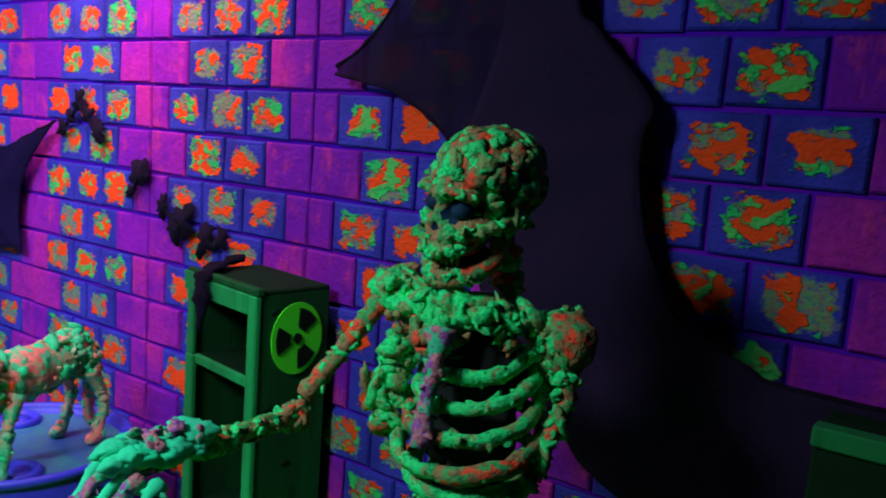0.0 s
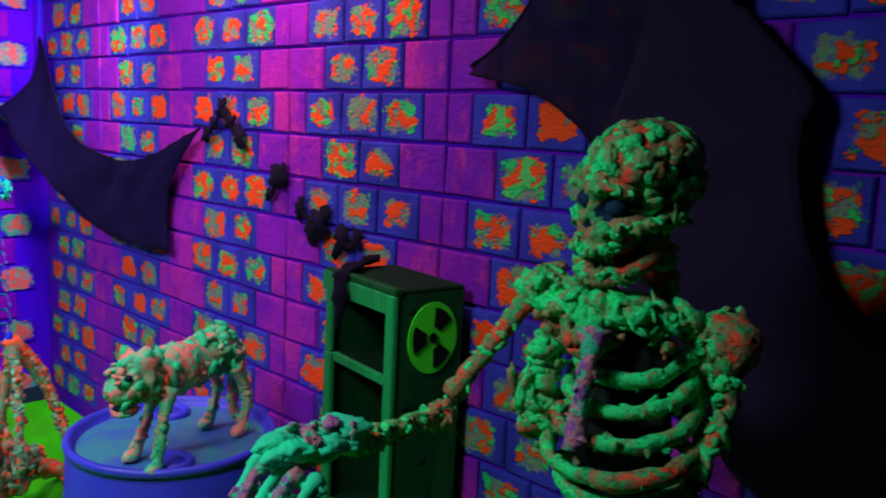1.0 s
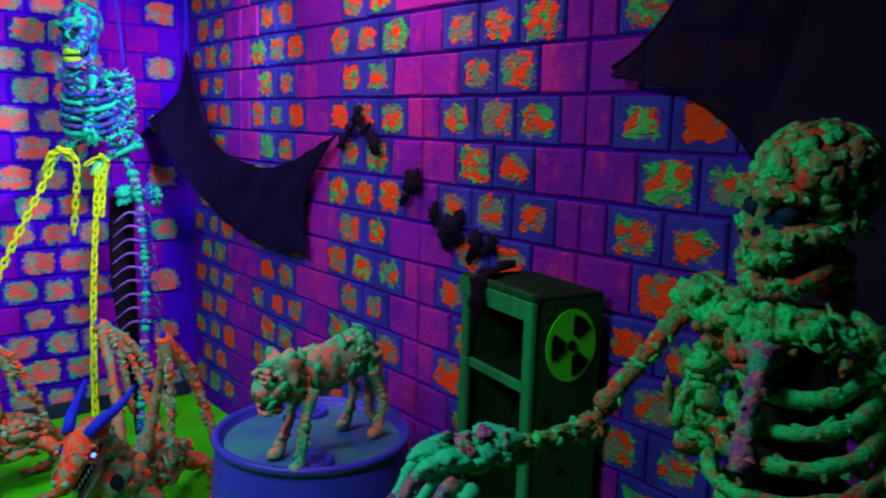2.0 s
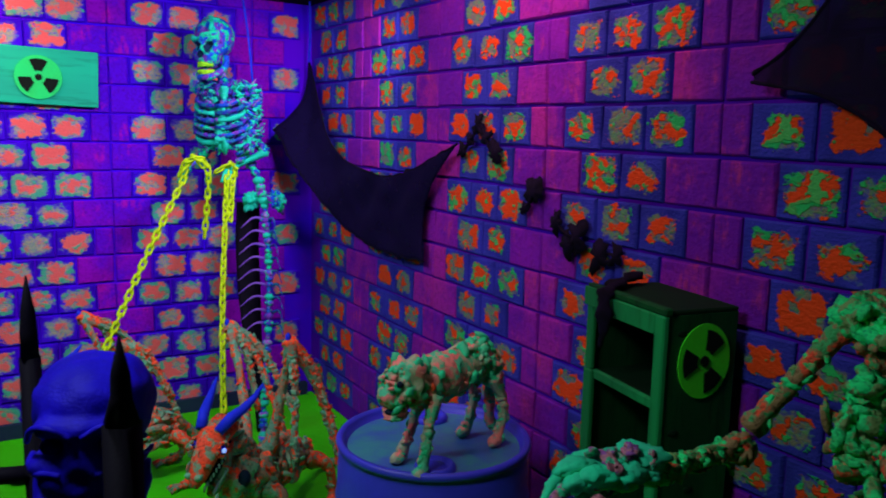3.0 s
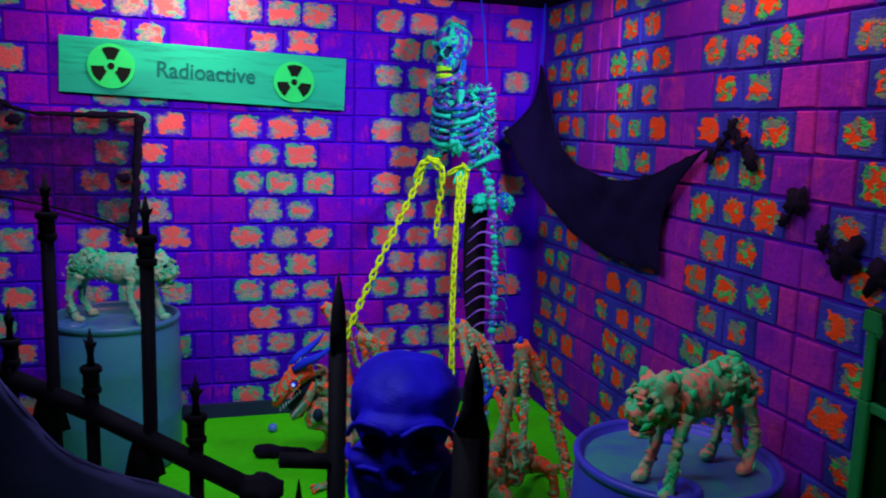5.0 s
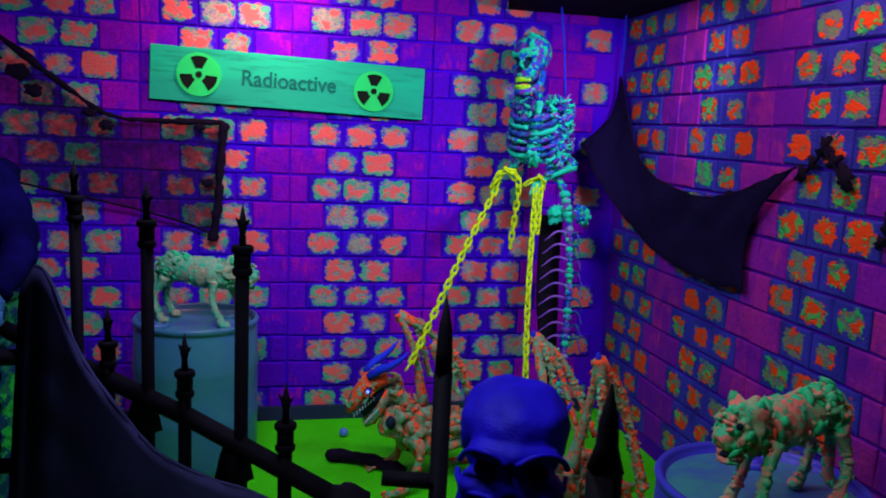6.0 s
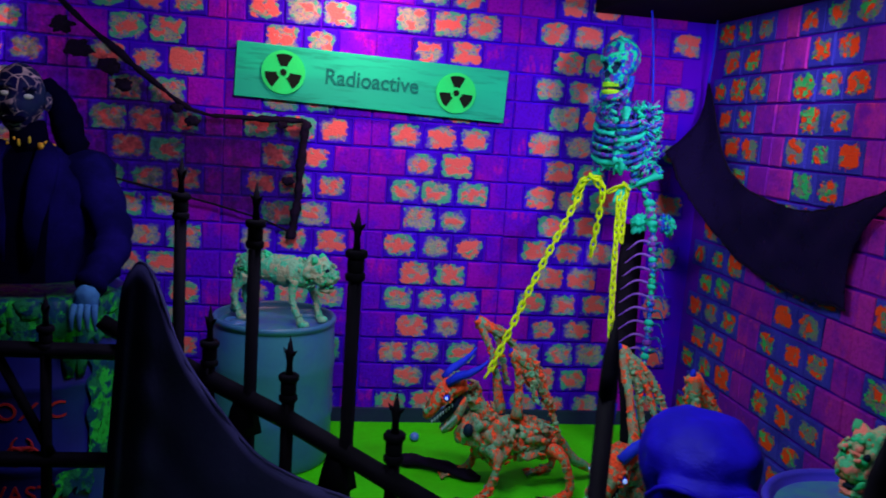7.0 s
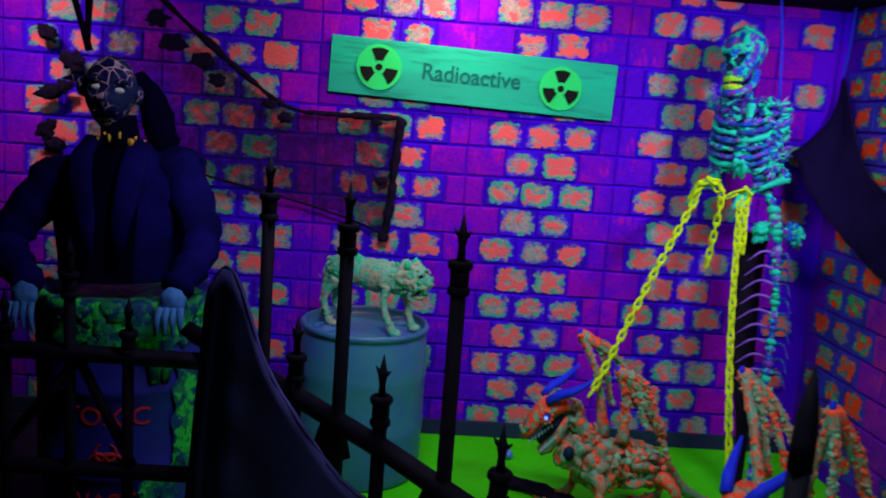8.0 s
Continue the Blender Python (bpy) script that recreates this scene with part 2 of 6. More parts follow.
def curve(a, *rest, n=10):
    """A smooth line through the given points (Catmull-Rom)."""
    p = [Vector(a), *(Vector(r) for r in rest)]
    p = [p[0] * 2 - p[1], *p, p[-1] * 2 - p[-2]]
    out = []
    for i in range(1, len(p) - 2):
        for k in range(n):
            t = k / n
            out.append(0.5 * (2 * p[i] + (p[i + 1] - p[i - 1]) * t + (2 * p[i - 1] - 5 * p[i] + 4 * p[i + 1] - p[i + 2]) * t * t
                              + (3 * p[i] - p[i - 1] - 3 * p[i + 1] + p[i + 2]) * t ** 3))
    return out + [p[-2]]


def box(sh, lo, hi, slot=0, bevel=0.004, m=None):
    """A box with chamfered edges."""
    bm = bmesh.new()
    size = [h - l for l, h in zip(lo, hi)]
    mid = [(h + l) / 2 for l, h in zip(lo, hi)]
    bmesh.ops.create_cube(bm, size=1.0, matrix=Matrix.LocRotScale(mid, None, size))
    if bevel:
        bmesh.ops.bevel(bm, geom=bm.edges[:], offset=min(bevel, min(size) * 0.4), segments=1, affect="EDGES")
    if m is not None:
        bm.transform(m)
    bm.verts.index_update()
    sh.add([v.co[:] for v in bm.verts], [tuple(v.index for v in f.verts) for f in bm.faces], slot, False)
    bm.free()


def lathe(sh, profile, centre=(0, 0), sides=48, slot=0, cap=True):
    verts, faces = [], []
    n = len(profile)
    for r, z in profile:
        for k in range(sides):
            a = 2 * math.pi * k / sides
            verts.append((centre[0] + r * math.cos(a), centre[1] + r * math.sin(a), z))
    for i in range(n - 1):
        for k in range(sides):
            a, b = i * sides + k, i * sides + (k + 1) % sides
            faces.append((a, b, b + sides, a + sides))
    if cap:
        faces.append(tuple(range(sides))[::-1])
        faces.append(tuple((n - 1) * sides + k for k in range(sides)))
    sh.add(verts, faces, slot)


# ---- structure ----
X_RIGHT, Y_BACK, TOP = 1.668, 4.733, 2.45


def slab(name, lo, hi, mat, label, category):
    sh = Shape()
    box(sh, lo, hi, 0, 0)
    return tagged(put(name, sh, mat), label, category, kind="structure")


floor = slab("floor", (-3.2, -1.6, -0.12), (1.9, 4.95, -0.004), FLOOR_DARK, "dark floor of the visitors' side", "floor")
floor_green = slab("floor_green", (-1.12, 0.3, -0.004), (X_RIGHT + 0.01, Y_BACK + 0.01, 0.0), FLOOR_GREEN, "bright green painted floor under black light", "floor")
ceiling = slab("ceiling", (-3.2, -1.6, TOP), (1.9, 4.95, TOP + 0.1), CEILING, "black painted ceiling of the show room", "ceiling")
wall_back = slab("wall_back", (-3.2, Y_BACK + 0.012, 0), (X_RIGHT + 0.2, Y_BACK + 0.16, TOP), BACK_MORTAR, "violet block wall with sponged fluorescent paint", "wall")
wall_right = slab("wall_right", (X_RIGHT + 0.012, -1.6, 0), (X_RIGHT + 0.16, Y_BACK + 0.012, TOP), RIGHT_MORTAR, "magenta block wall with sponged fluorescent paint", "wall")
wall_left = slab("wall_left", (-3.2, -1.6, 0), (-3.06, Y_BACK + 0.012, TOP), BLACK_WALL, "plain black wall closing the room", "wall")
wall_front = slab("wall_front", (-3.06, -1.6, 0), (X_RIGHT + 0.012, -1.46, TOP), BLACK_WALL, "plain black wall closing the room", "wall")
soffit = slab("soffit", (0.98, 3.5, 2.285), (X_RIGHT + 0.01, Y_BACK + 0.01, TOP - 0.004), CEILING, "low black soffit over the wall corner", "ceiling")
skirting = slab("baseboard", (-3.06, Y_BACK - 0.03, 0.0), (X_RIGHT - 0.03, Y_BACK + 0.008, 0.075), PLINTH, "dark blue skirting board along the wall foot", "baseboard")

def drum(name, c, r, h, label, body_mat, lid_mat, bung_mat, bungs=(205, 35)):
    thing = empty(name, pose(c[0], c[1], 0))
    sh = Shape()
    lathe(sh, [(r * 0.93, 0.0), (r * 0.97, 0.012), (r * 0.97, 0.04), (r, 0.06), (r, h * 0.3), (r * 1.015, h * 0.33), (r * 1.015, h * 0.37), (r, h * 0.4),
               (r, h * 0.64), (r * 1.015, h * 0.67), (r * 1.015, h * 0.71), (r, h * 0.74), (r * 0.985, h * 0.93), (r * 0.96, h * 0.955),
               (r * 1.0, h * 0.965), (r * 1.01, h * 0.985), (r * 0.99, h), (r * 0.95, h), (r * 0.93, h * 0.985), (r * 0.925, h * 0.955)], sides=64)
    put("body", sh, body_mat, thing)
    sh = Shape()
    lathe(sh, [(r * 0.93, h * 0.93), (r * 0.93, h * 0.952), (r * 0.88, h * 0.956), (r * 0.5, h * 0.958), (0.01, h * 0.96)], sides=64)
    put("lid", sh, lid_mat, thing)
    for a in bungs:
        sh = Shape()
        q = (r * 0.66 * math.cos(radians(a)), r * 0.66 * math.sin(radians(a)))
        z = h * 0.957
        lathe(sh, [(0.062, z - 0.01), (0.062, z + 0.012), (0.055, z + 0.02), (0.048, z + 0.02), (0.044, z + 0.006), (0.03, z + 0.008), (0.028, z + 0.016), (0.004, z + 0.017)], q, 28)
        put("bung", sh, bung_mat, thing)
    return tagged(thing, label, "drum", "chemical drums")


DRUM_BLUE = plain("blue_drum_plastic", (0.05, 0.05, 0.8), (0.04, 0.06, 0.62), 3.0, 0.4, 0.4)
DRUM_PALE = plain("pale_drum_plastic", (0.05, 0.27, 0.34), (0.045, 0.14, 0.46), 3.0, 0.35, 0.45)
# the blue tone stands in for reflections and leg shadows on the lid
LID_TEAL = plain("dusty_teal_lid", (0.05, 0.33, 0.36), (0.05, 0.12, 0.55), 9.0, 0.3, 0.5)
front_drum = drum("drum", (1.177, 2.41), 0.308, 0.642, "blue plastic drum with a dusty teal lid", DRUM_BLUE, LID_TEAL, DRUM_BLUE, (241, 64))
rear_drum = drum("drum", (-0.6, 4.27), 0.285, 0.7, "pale blue translucent plastic drum beside the wall", DRUM_PALE, LID_TEAL, DRUM_PALE)

# ---- paints of the things ----
GREEN_CRUST = crust("green_crust", ((0.02, 0.85, 0.24), (0.03, 0.7, 0.2), (0.2, 0.34, 0.12)), 26.0)
RED_BONE = crust("red_bone", ((0.3, 0.2, 0.09), (0.85, 0.09, 0.04), (0.05, 0.38, 0.12)), 26.0, 0.6, -0.05)
PINK_BONE = crust("pink_bone", ((0.5, 0.2, 0.26), (0.3, 0.1, 0.4), (0.03, 0.55, 0.3)), 30.0)
MINT = plain("mint_bone", (0.02, 0.85, 0.42), (0.04, 0.6, 0.34), 16.0, 0.6)
SOCKET = plain("dark_blue_socket", (0.004, 0.02, 0.06), (0.008, 0.04, 0.08), 20.0, 0.7)
CHEST_SHADE = plain("dark_chest_shade", (0.008, 0.014, 0.012), (0.014, 0.02, 0.02), 12.0, 0.9)
NAGA_BONE = crust("naga_bone", ((0.01, 0.09, 0.6), (0.17, 0.045, 0.42), (0.006, 0.75, 0.32)), 20.0)
NAGA_DARK = crust("naga_dark_bone_and_shade", ((0.012, 0.05, 0.38), (0.1, 0.02, 0.4), (0.01, 0.2, 0.35)), 24.0)
NAGA_PALE = crust("naga_pale_bone", ((0.07, 0.12, 0.66), (0.34, 0.12, 0.55), (0.03, 0.7, 0.4)), 22.0, 0.6, 0.0, -0.02, 0.4)
NAGA_GREEN = plain("naga_green", (0.01, 0.75, 0.42), (0.02, 0.6, 0.4), 20.0, 0.6)
NAGA_RIB = plain("naga_violet_rib", (0.3, 0.14, 0.7), (0.16, 0.06, 0.6), 20.0, 0.6)
LIME = plain("lime_paint", (0.4, 0.95, 0.02), (0.3, 0.9, 0.03), 20.0, 0.5)
DRAGON_GREY = crust("dragon_grey_bone", ((0.15, 0.42, 0.24), (0.33, 0.25, 0.14), (1.0, 0.11, 0.03)), 19.0, 0.6, 0.0, 0.015)
DRAGON_RED = crust("dragon_red_bone", ((1.0, 0.1, 0.03), (0.95, 0.12, 0.05), (0.2, 0.42, 0.22)), 24.0)
DRAGON_PALE = plain("dragon_pale_knobs", (0.14, 0.6, 0.32), (0.35, 0.45, 0.25), 40.0, 0.6)
HORN_BLUE = plain("blue_horn", (0.015, 0.04, 0.85), (0.01, 0.03, 0.7), 30.0, 0.5)
EYE_BLUE = plain("lit_blue_eye", (0.3, 0.5, 1.0), (0.05, 0.1, 1.0), 30.0, 0.08, 0.8)
EYE_BLUE.node_tree.nodes["Principled BSDF"].inputs["Emission Color"].default_value = (0.25, 0.4, 1.0, 1)
EYE_BLUE.node_tree.nodes["Principled BSDF"].inputs["Emission Strength"].default_value = 1.2
TOOTH = plain("white_tooth", (0.35, 0.6, 0.6), (0.3, 0.5, 0.55), 30.0, 0.5)
MOUTH = plain("dark_mouth", (0.004, 0.01, 0.03), (0.006, 0.03, 0.06), 30.0, 0.6)
CAT_BONE = crust("cat_bone", ((0.42, 0.48, 0.28), (0.9, 0.27, 0.22), (0.1, 0.65, 0.33)), 15.0, 0.6, 0.0, 0.0, 0.3)
CAT_MINT = crust("mint_cat_bone", ((0.22, 0.55, 0.33), (0.42, 0.46, 0.28), (0.08, 0.6, 0.34)), 15.0, 0.6, 0.0, 0.0, 0.4)
CAT_GREEN = plain("cat_green_knobs", (0.02, 0.75, 0.32), (0.1, 0.6, 0.28), 30.0, 0.6)
CHAIN = plain("yellow_chain_plastic", (0.62, 0.95, 0.01), (0.5, 0.85, 0.01), 30.0, 0.45)
SIGN = board_wood("teal_sign_wood", (0.012, 0.64, 0.31), (0.015, 0.48, 0.27), (0.12, 1, 1))
SIGN_TEXT = plain("dark_sign_letters", (0.007, 0.21, 0.15), (0.006, 0.17, 0.12), 30.0, 0.8)
BADGE = plain("green_badge", (0.02, 0.98, 0.2), (0.03, 0.92, 0.16), 10.0, 0.6)
BADGE_LIME = plain("lime_badge", (0.07, 1.0, 0.03), (0.09, 0.9, 0.03), 10.0, 0.6)
BADGE_BLACK = plain("black_badge_print", (0.004, 0.01, 0.006), (0.006, 0.014, 0.008), 10.0, 0.7)
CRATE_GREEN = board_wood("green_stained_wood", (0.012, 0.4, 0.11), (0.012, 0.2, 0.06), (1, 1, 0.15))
# dark wood; inside the crate shelf this colour also carries the shade
CRATE_DARK = plain("dark_and_shaded_wood", (0.004, 0.028, 0.01), (0.005, 0.018, 0.008), 6.0, 0.8)
CRATE_SIDE = board_wood("dark_green_wood", (0.007, 0.11, 0.028), (0.005, 0.045, 0.014), (1, 1, 0.2))
SKULL_BLUE = plain("blue_plastic_skull", (0.014, 0.005, 0.85), (0.01, 0.004, 0.55), 17.0, 0.6, 0.15, 0.3)
SKULL_SHADE = plain("blue_skull_shade", (0.003, 0.002, 0.12), (0.004, 0.002, 0.2), 16.0, 0.6)
JACKET = plain("navy_jacket", (0.004, 0.003, 0.055), (0.009, 0.005, 0.13), 7.0, 0.9, 0.03, 0.3)
JACKET_DARK = plain("dark_navy_shirt", (0.001, 0.0008, 0.012), (0.002, 0.0015, 0.025), 6.0, 0.9, 0.03)
COLLAR = plain("orange_collar", (0.95, 0.4, 0.04), (0.9, 0.7, 0.05), 40.0, 0.7)
EYE_WHITE = plain("white_mask_eye", (0.9, 0.9, 0.85), (0.85, 0.85, 0.8), 30.0, 0.4)
GLOVE = plain("pale_blue_glove", (0.07, 0.26, 0.6), (0.03, 0.12, 0.4), 20.0, 0.7)
TOXIC_BLUE = plain("dark_blue_drum", (0.02, 0.024, 0.32), (0.014, 0.014, 0.2), 5.0, 0.45, 0.35)
SLIME = crust("green_slime", ((0.03, 0.62, 0.07), (0.02, 0.22, 0.1), (0.01, 0.06, 0.15)), 11.0, 0.35, 0.0, -0.01)
TOXIC_RED = plain("red_drum_print", (0.55, 0.03, 0.03), (0.35, 0.02, 0.03), 14.0, 0.7)
BALL_BLUE = plain("blue_marble", (0.08, 0.25, 0.75), (0.06, 0.2, 0.7), 30.0, 0.3, 0.5)


def cracked_mask():
    """Dark blue rubber skin with pale branching cracks."""
    m, nt, p = node_mat("cracked_mask", 0.6)
    v = local(nt)
    n = add(nt, "ShaderNodeTexVoronoi", feature="DISTANCE_TO_EDGE")
    n.inputs["Scale"].default_value = 28.0
    nt.links.new(v, n.inputs["Vector"])
    line = ramp(nt, n.outputs["Distance"], 0.06, 0.02)
    line = calc(nt, "MULTIPLY", line, ramp(nt, noisy(nt, v, 9.0, 3), 0.42, 0.53))
    skin = mix(nt, ramp(nt, noisy(nt, v, 14.0, 4), 0.4, 0.65), (0.008, 0.005, 0.08), (0.014, 0.025, 0.09))
    vein = mix(nt, noisy(nt, v, 6.0, 2), (0.75, 0.35, 0.6), (0.6, 0.6, 0.4))
    nt.links.new(mix(nt, line, skin, vein), p.inputs["Base Color"])
    bump(nt, p, noisy(nt, v, 40.0, 3), 0.4, 0.004)
    return m


MASK = cracked_mask()
V = Vector


# ---- bones ----
def axes_of(forward, up):
    f = V(forward).normalized()
    r = f.cross(V(up)).normalized()
    return r, f, r.cross(f).normalized()


def skull(sh, c, forward, up, size, bone, hollow, teeth=None, open_jaw=0.0, level=5, deep=1.0):
    """A skull with brow, sockets, nose, cheekbones, teeth and jaw; size 1 is a head 0.22 m high."""
    r, f, u = axes_of(forward, up)
    m = np.array([r[:], f[:], u[:]]) * size
    c = np.asarray(c, float)
    v, faces = BALLS[level]
    solids = (((0, -0.018, 0.032), (0.074, 0.094, 0.082)), ((0, 0.042, -0.03), (0.056, 0.05, 0.066)), ((0, 0.055, 0.018), (0.062, 0.036, 0.02)),
              ((0.045, 0.038, -0.028), (0.024, 0.034, 0.016)), ((-0.045, 0.038, -0.028), (0.024, 0.034, 0.016)))
    rad = np.zeros(len(v))
    for o, e in solids:
        o, e = np.array(o), np.array(e)
        a = ((v / e) ** 2).sum(1)
        b = -(v * o / e ** 2).sum(1)
        d = b * b - a * (((o / e) ** 2).sum() - 1)
        ok = d > 0
        rad = np.maximum(rad, np.where(ok, (-b + np.sqrt(np.maximum(d, 0))) / a, 0))
    p = v * rad[:, None]
    dent = np.zeros(len(v))
    for o, s, k in (((0.032, 0.086, -0.006), 0.021, 0.04), ((-0.032, 0.086, -0.006), 0.021, 0.04), ((0, 0.096, -0.04), 0.012, 0.024)):
        w = k * np.exp(-(((p - np.array(o)) ** 2).sum(1) / s ** 2) ** 1.6)
        dent = np.maximum(dent, w)
    for sx in (-1, 1):
        w = 0.016 * np.exp(-((p - np.array((sx * 0.06, 0.045, 0.0))) ** 2).sum(1) / 0.022 ** 2)
        p = p - v * w[:, None]
    p = p - v * (deep * dent)[:, None]
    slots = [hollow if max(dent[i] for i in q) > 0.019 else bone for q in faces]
    sh.add(p @ m + c, faces, slots)

    def at(x, y, z):
        return tuple(np.array((x, y, z)) @ m + c)
    drop = open_jaw
    jaw = curve((-0.058, 0.0, -0.045), (-0.056, 0.012, -0.082 - drop * 0.5), (-0.034, 0.062, -0.108 - drop), (0, 0.08, -0.114 - drop),
                (0.034, 0.062, -0.108 - drop), (0.056, 0.012, -0.082 - drop * 0.5), (0.058, 0.0, -0.045), n=5)
    tube(sh, [at(*q) for q in jaw], [0.014 * size] * len(jaw), bone, 8, 0.2)
    if teeth is not None:
        for k in range(-5, 6):
            a = k * 0.2
            x, y = 0.04 * math.sin(a), 0.042 + 0.042 * math.cos(a)
            blob(sh, at(x, y, -0.082), (0.0046 * size, 0.0046 * size, 0.009 * size), teeth, 1)
            blob(sh, at(x * 0.95, y - 0.003, -0.097 - drop), (0.0044 * size, 0.0044 * size, 0.009 * size), teeth, 1)


def knobs(sh, pts, spread, r, count, slot, seed, level=2, even=0.0):
    """Warty flakes scattered along a bone, each drawn out and turned its own way."""
    rnd = random.Random(seed)
    pts = [V(p) for p in pts]
    for _ in range(round(count * 2.0)):
        i = rnd.randrange(len(pts) - 1)
        p = pts[i].lerp(pts[i + 1], rnd.random())
        d = V((rnd.gauss(0, 1), rnd.gauss(0, 1), rnd.gauss(0, 1))).normalized()
        s = r * rnd.uniform(0.3, 1.0)
        q = d.to_track_quat("Z", "Y").to_matrix() @ Matrix.Rotation(rnd.uniform(0, 6.3), 3, "Z")
        blob(sh, p + d * spread * rnd.uniform(0.7, 1.05), (s * (1 + rnd.uniform(0.0, 1.3) * (1 - even)), s * rnd.uniform(0.6, 1.1), s * (rnd.uniform(0.4, 0.7) + 0.3 * even)), slot, 2, 0.6 - 0.3 * even, q)


def bone(sh, pts, r0, r1, slot, n=6, rough=0.35, sides=8):
    c = curve(*pts, n=n)
    k = len(c) - 1
    rr = [(r0 + (r1 - r0) * i / k) * (1.25 - 0.45 * math.sin(math.pi * i / k)) for i in range(k + 1)]
    tube(sh, c, rr, slot, sides, rough)
    return c


def ribs(sh, spine_top, spine_end, forward, wide, deep, count, r, slot, drop=0.05, shape=(0.62, 1.0, 0.8), seed=1, knob=None):
    """Rib pairs that curve from the spine round to the breastbone."""
    a, b = V(spine_top), V(spine_end)
    rnd = random.Random(seed)
    rr, f, u = axes_of(forward, a - b)
    for k in range(count):
        t = k / (count - 1)
        size = shape[0] + (shape[1] - shape[0]) * min(1, t / 0.5) if t < 0.5 else shape[1] + (shape[2] - shape[1]) * (t - 0.5) / 0.5
        c = a.lerp(b, t) + f * deep * size
        for sx in (-1, 1):
            pts = []
            for i in range(15):
                w = math.pi * i / 14
                pts.append(c - f * (deep * size * math.cos(w)) + rr * (sx * wide * size * math.sin(w) ** 0.8) - u * (drop * (1 - math.cos(w)) / 2 + rnd.uniform(-0.002, 0.002)))
            if t > 0.72:
                pts = pts[:12]
            tube(sh, pts, [r * rnd.uniform(0.8, 1.25) for _ in pts], slot[(k + (sx > 0)) % len(slot)], 7, 0.35, 1.3)
            if knob:
                knobs(sh, pts[3:], r * 0.75, r * 0.95, knob[1], knob[0], seed * 90 + k * 7 + sx, 1)


def vertebrae(sh, pts, r, count, slot, seed):
    c = curve(*pts, n=8)
    rnd = random.Random(seed)
    for i in range(count):
        p = c[round(i * (len(c) - 1) / (count - 1))]
        blob(sh, p, (r * rnd.uniform(0.85, 1.15), r * rnd.uniform(0.85, 1.15), r * 0.75), slot[i % len(slot)], 2, 0.3)
    tube(sh, c, r * 0.55, slot[0], 7, 0.2)


def finger(sh, base, tip, r, slot, lift=0.02):
    mid = (V(base) + V(tip)) / 2 + V((0, 0, lift))
    bone(sh, (base, mid, tip), r, r * 0.7, slot, 4)


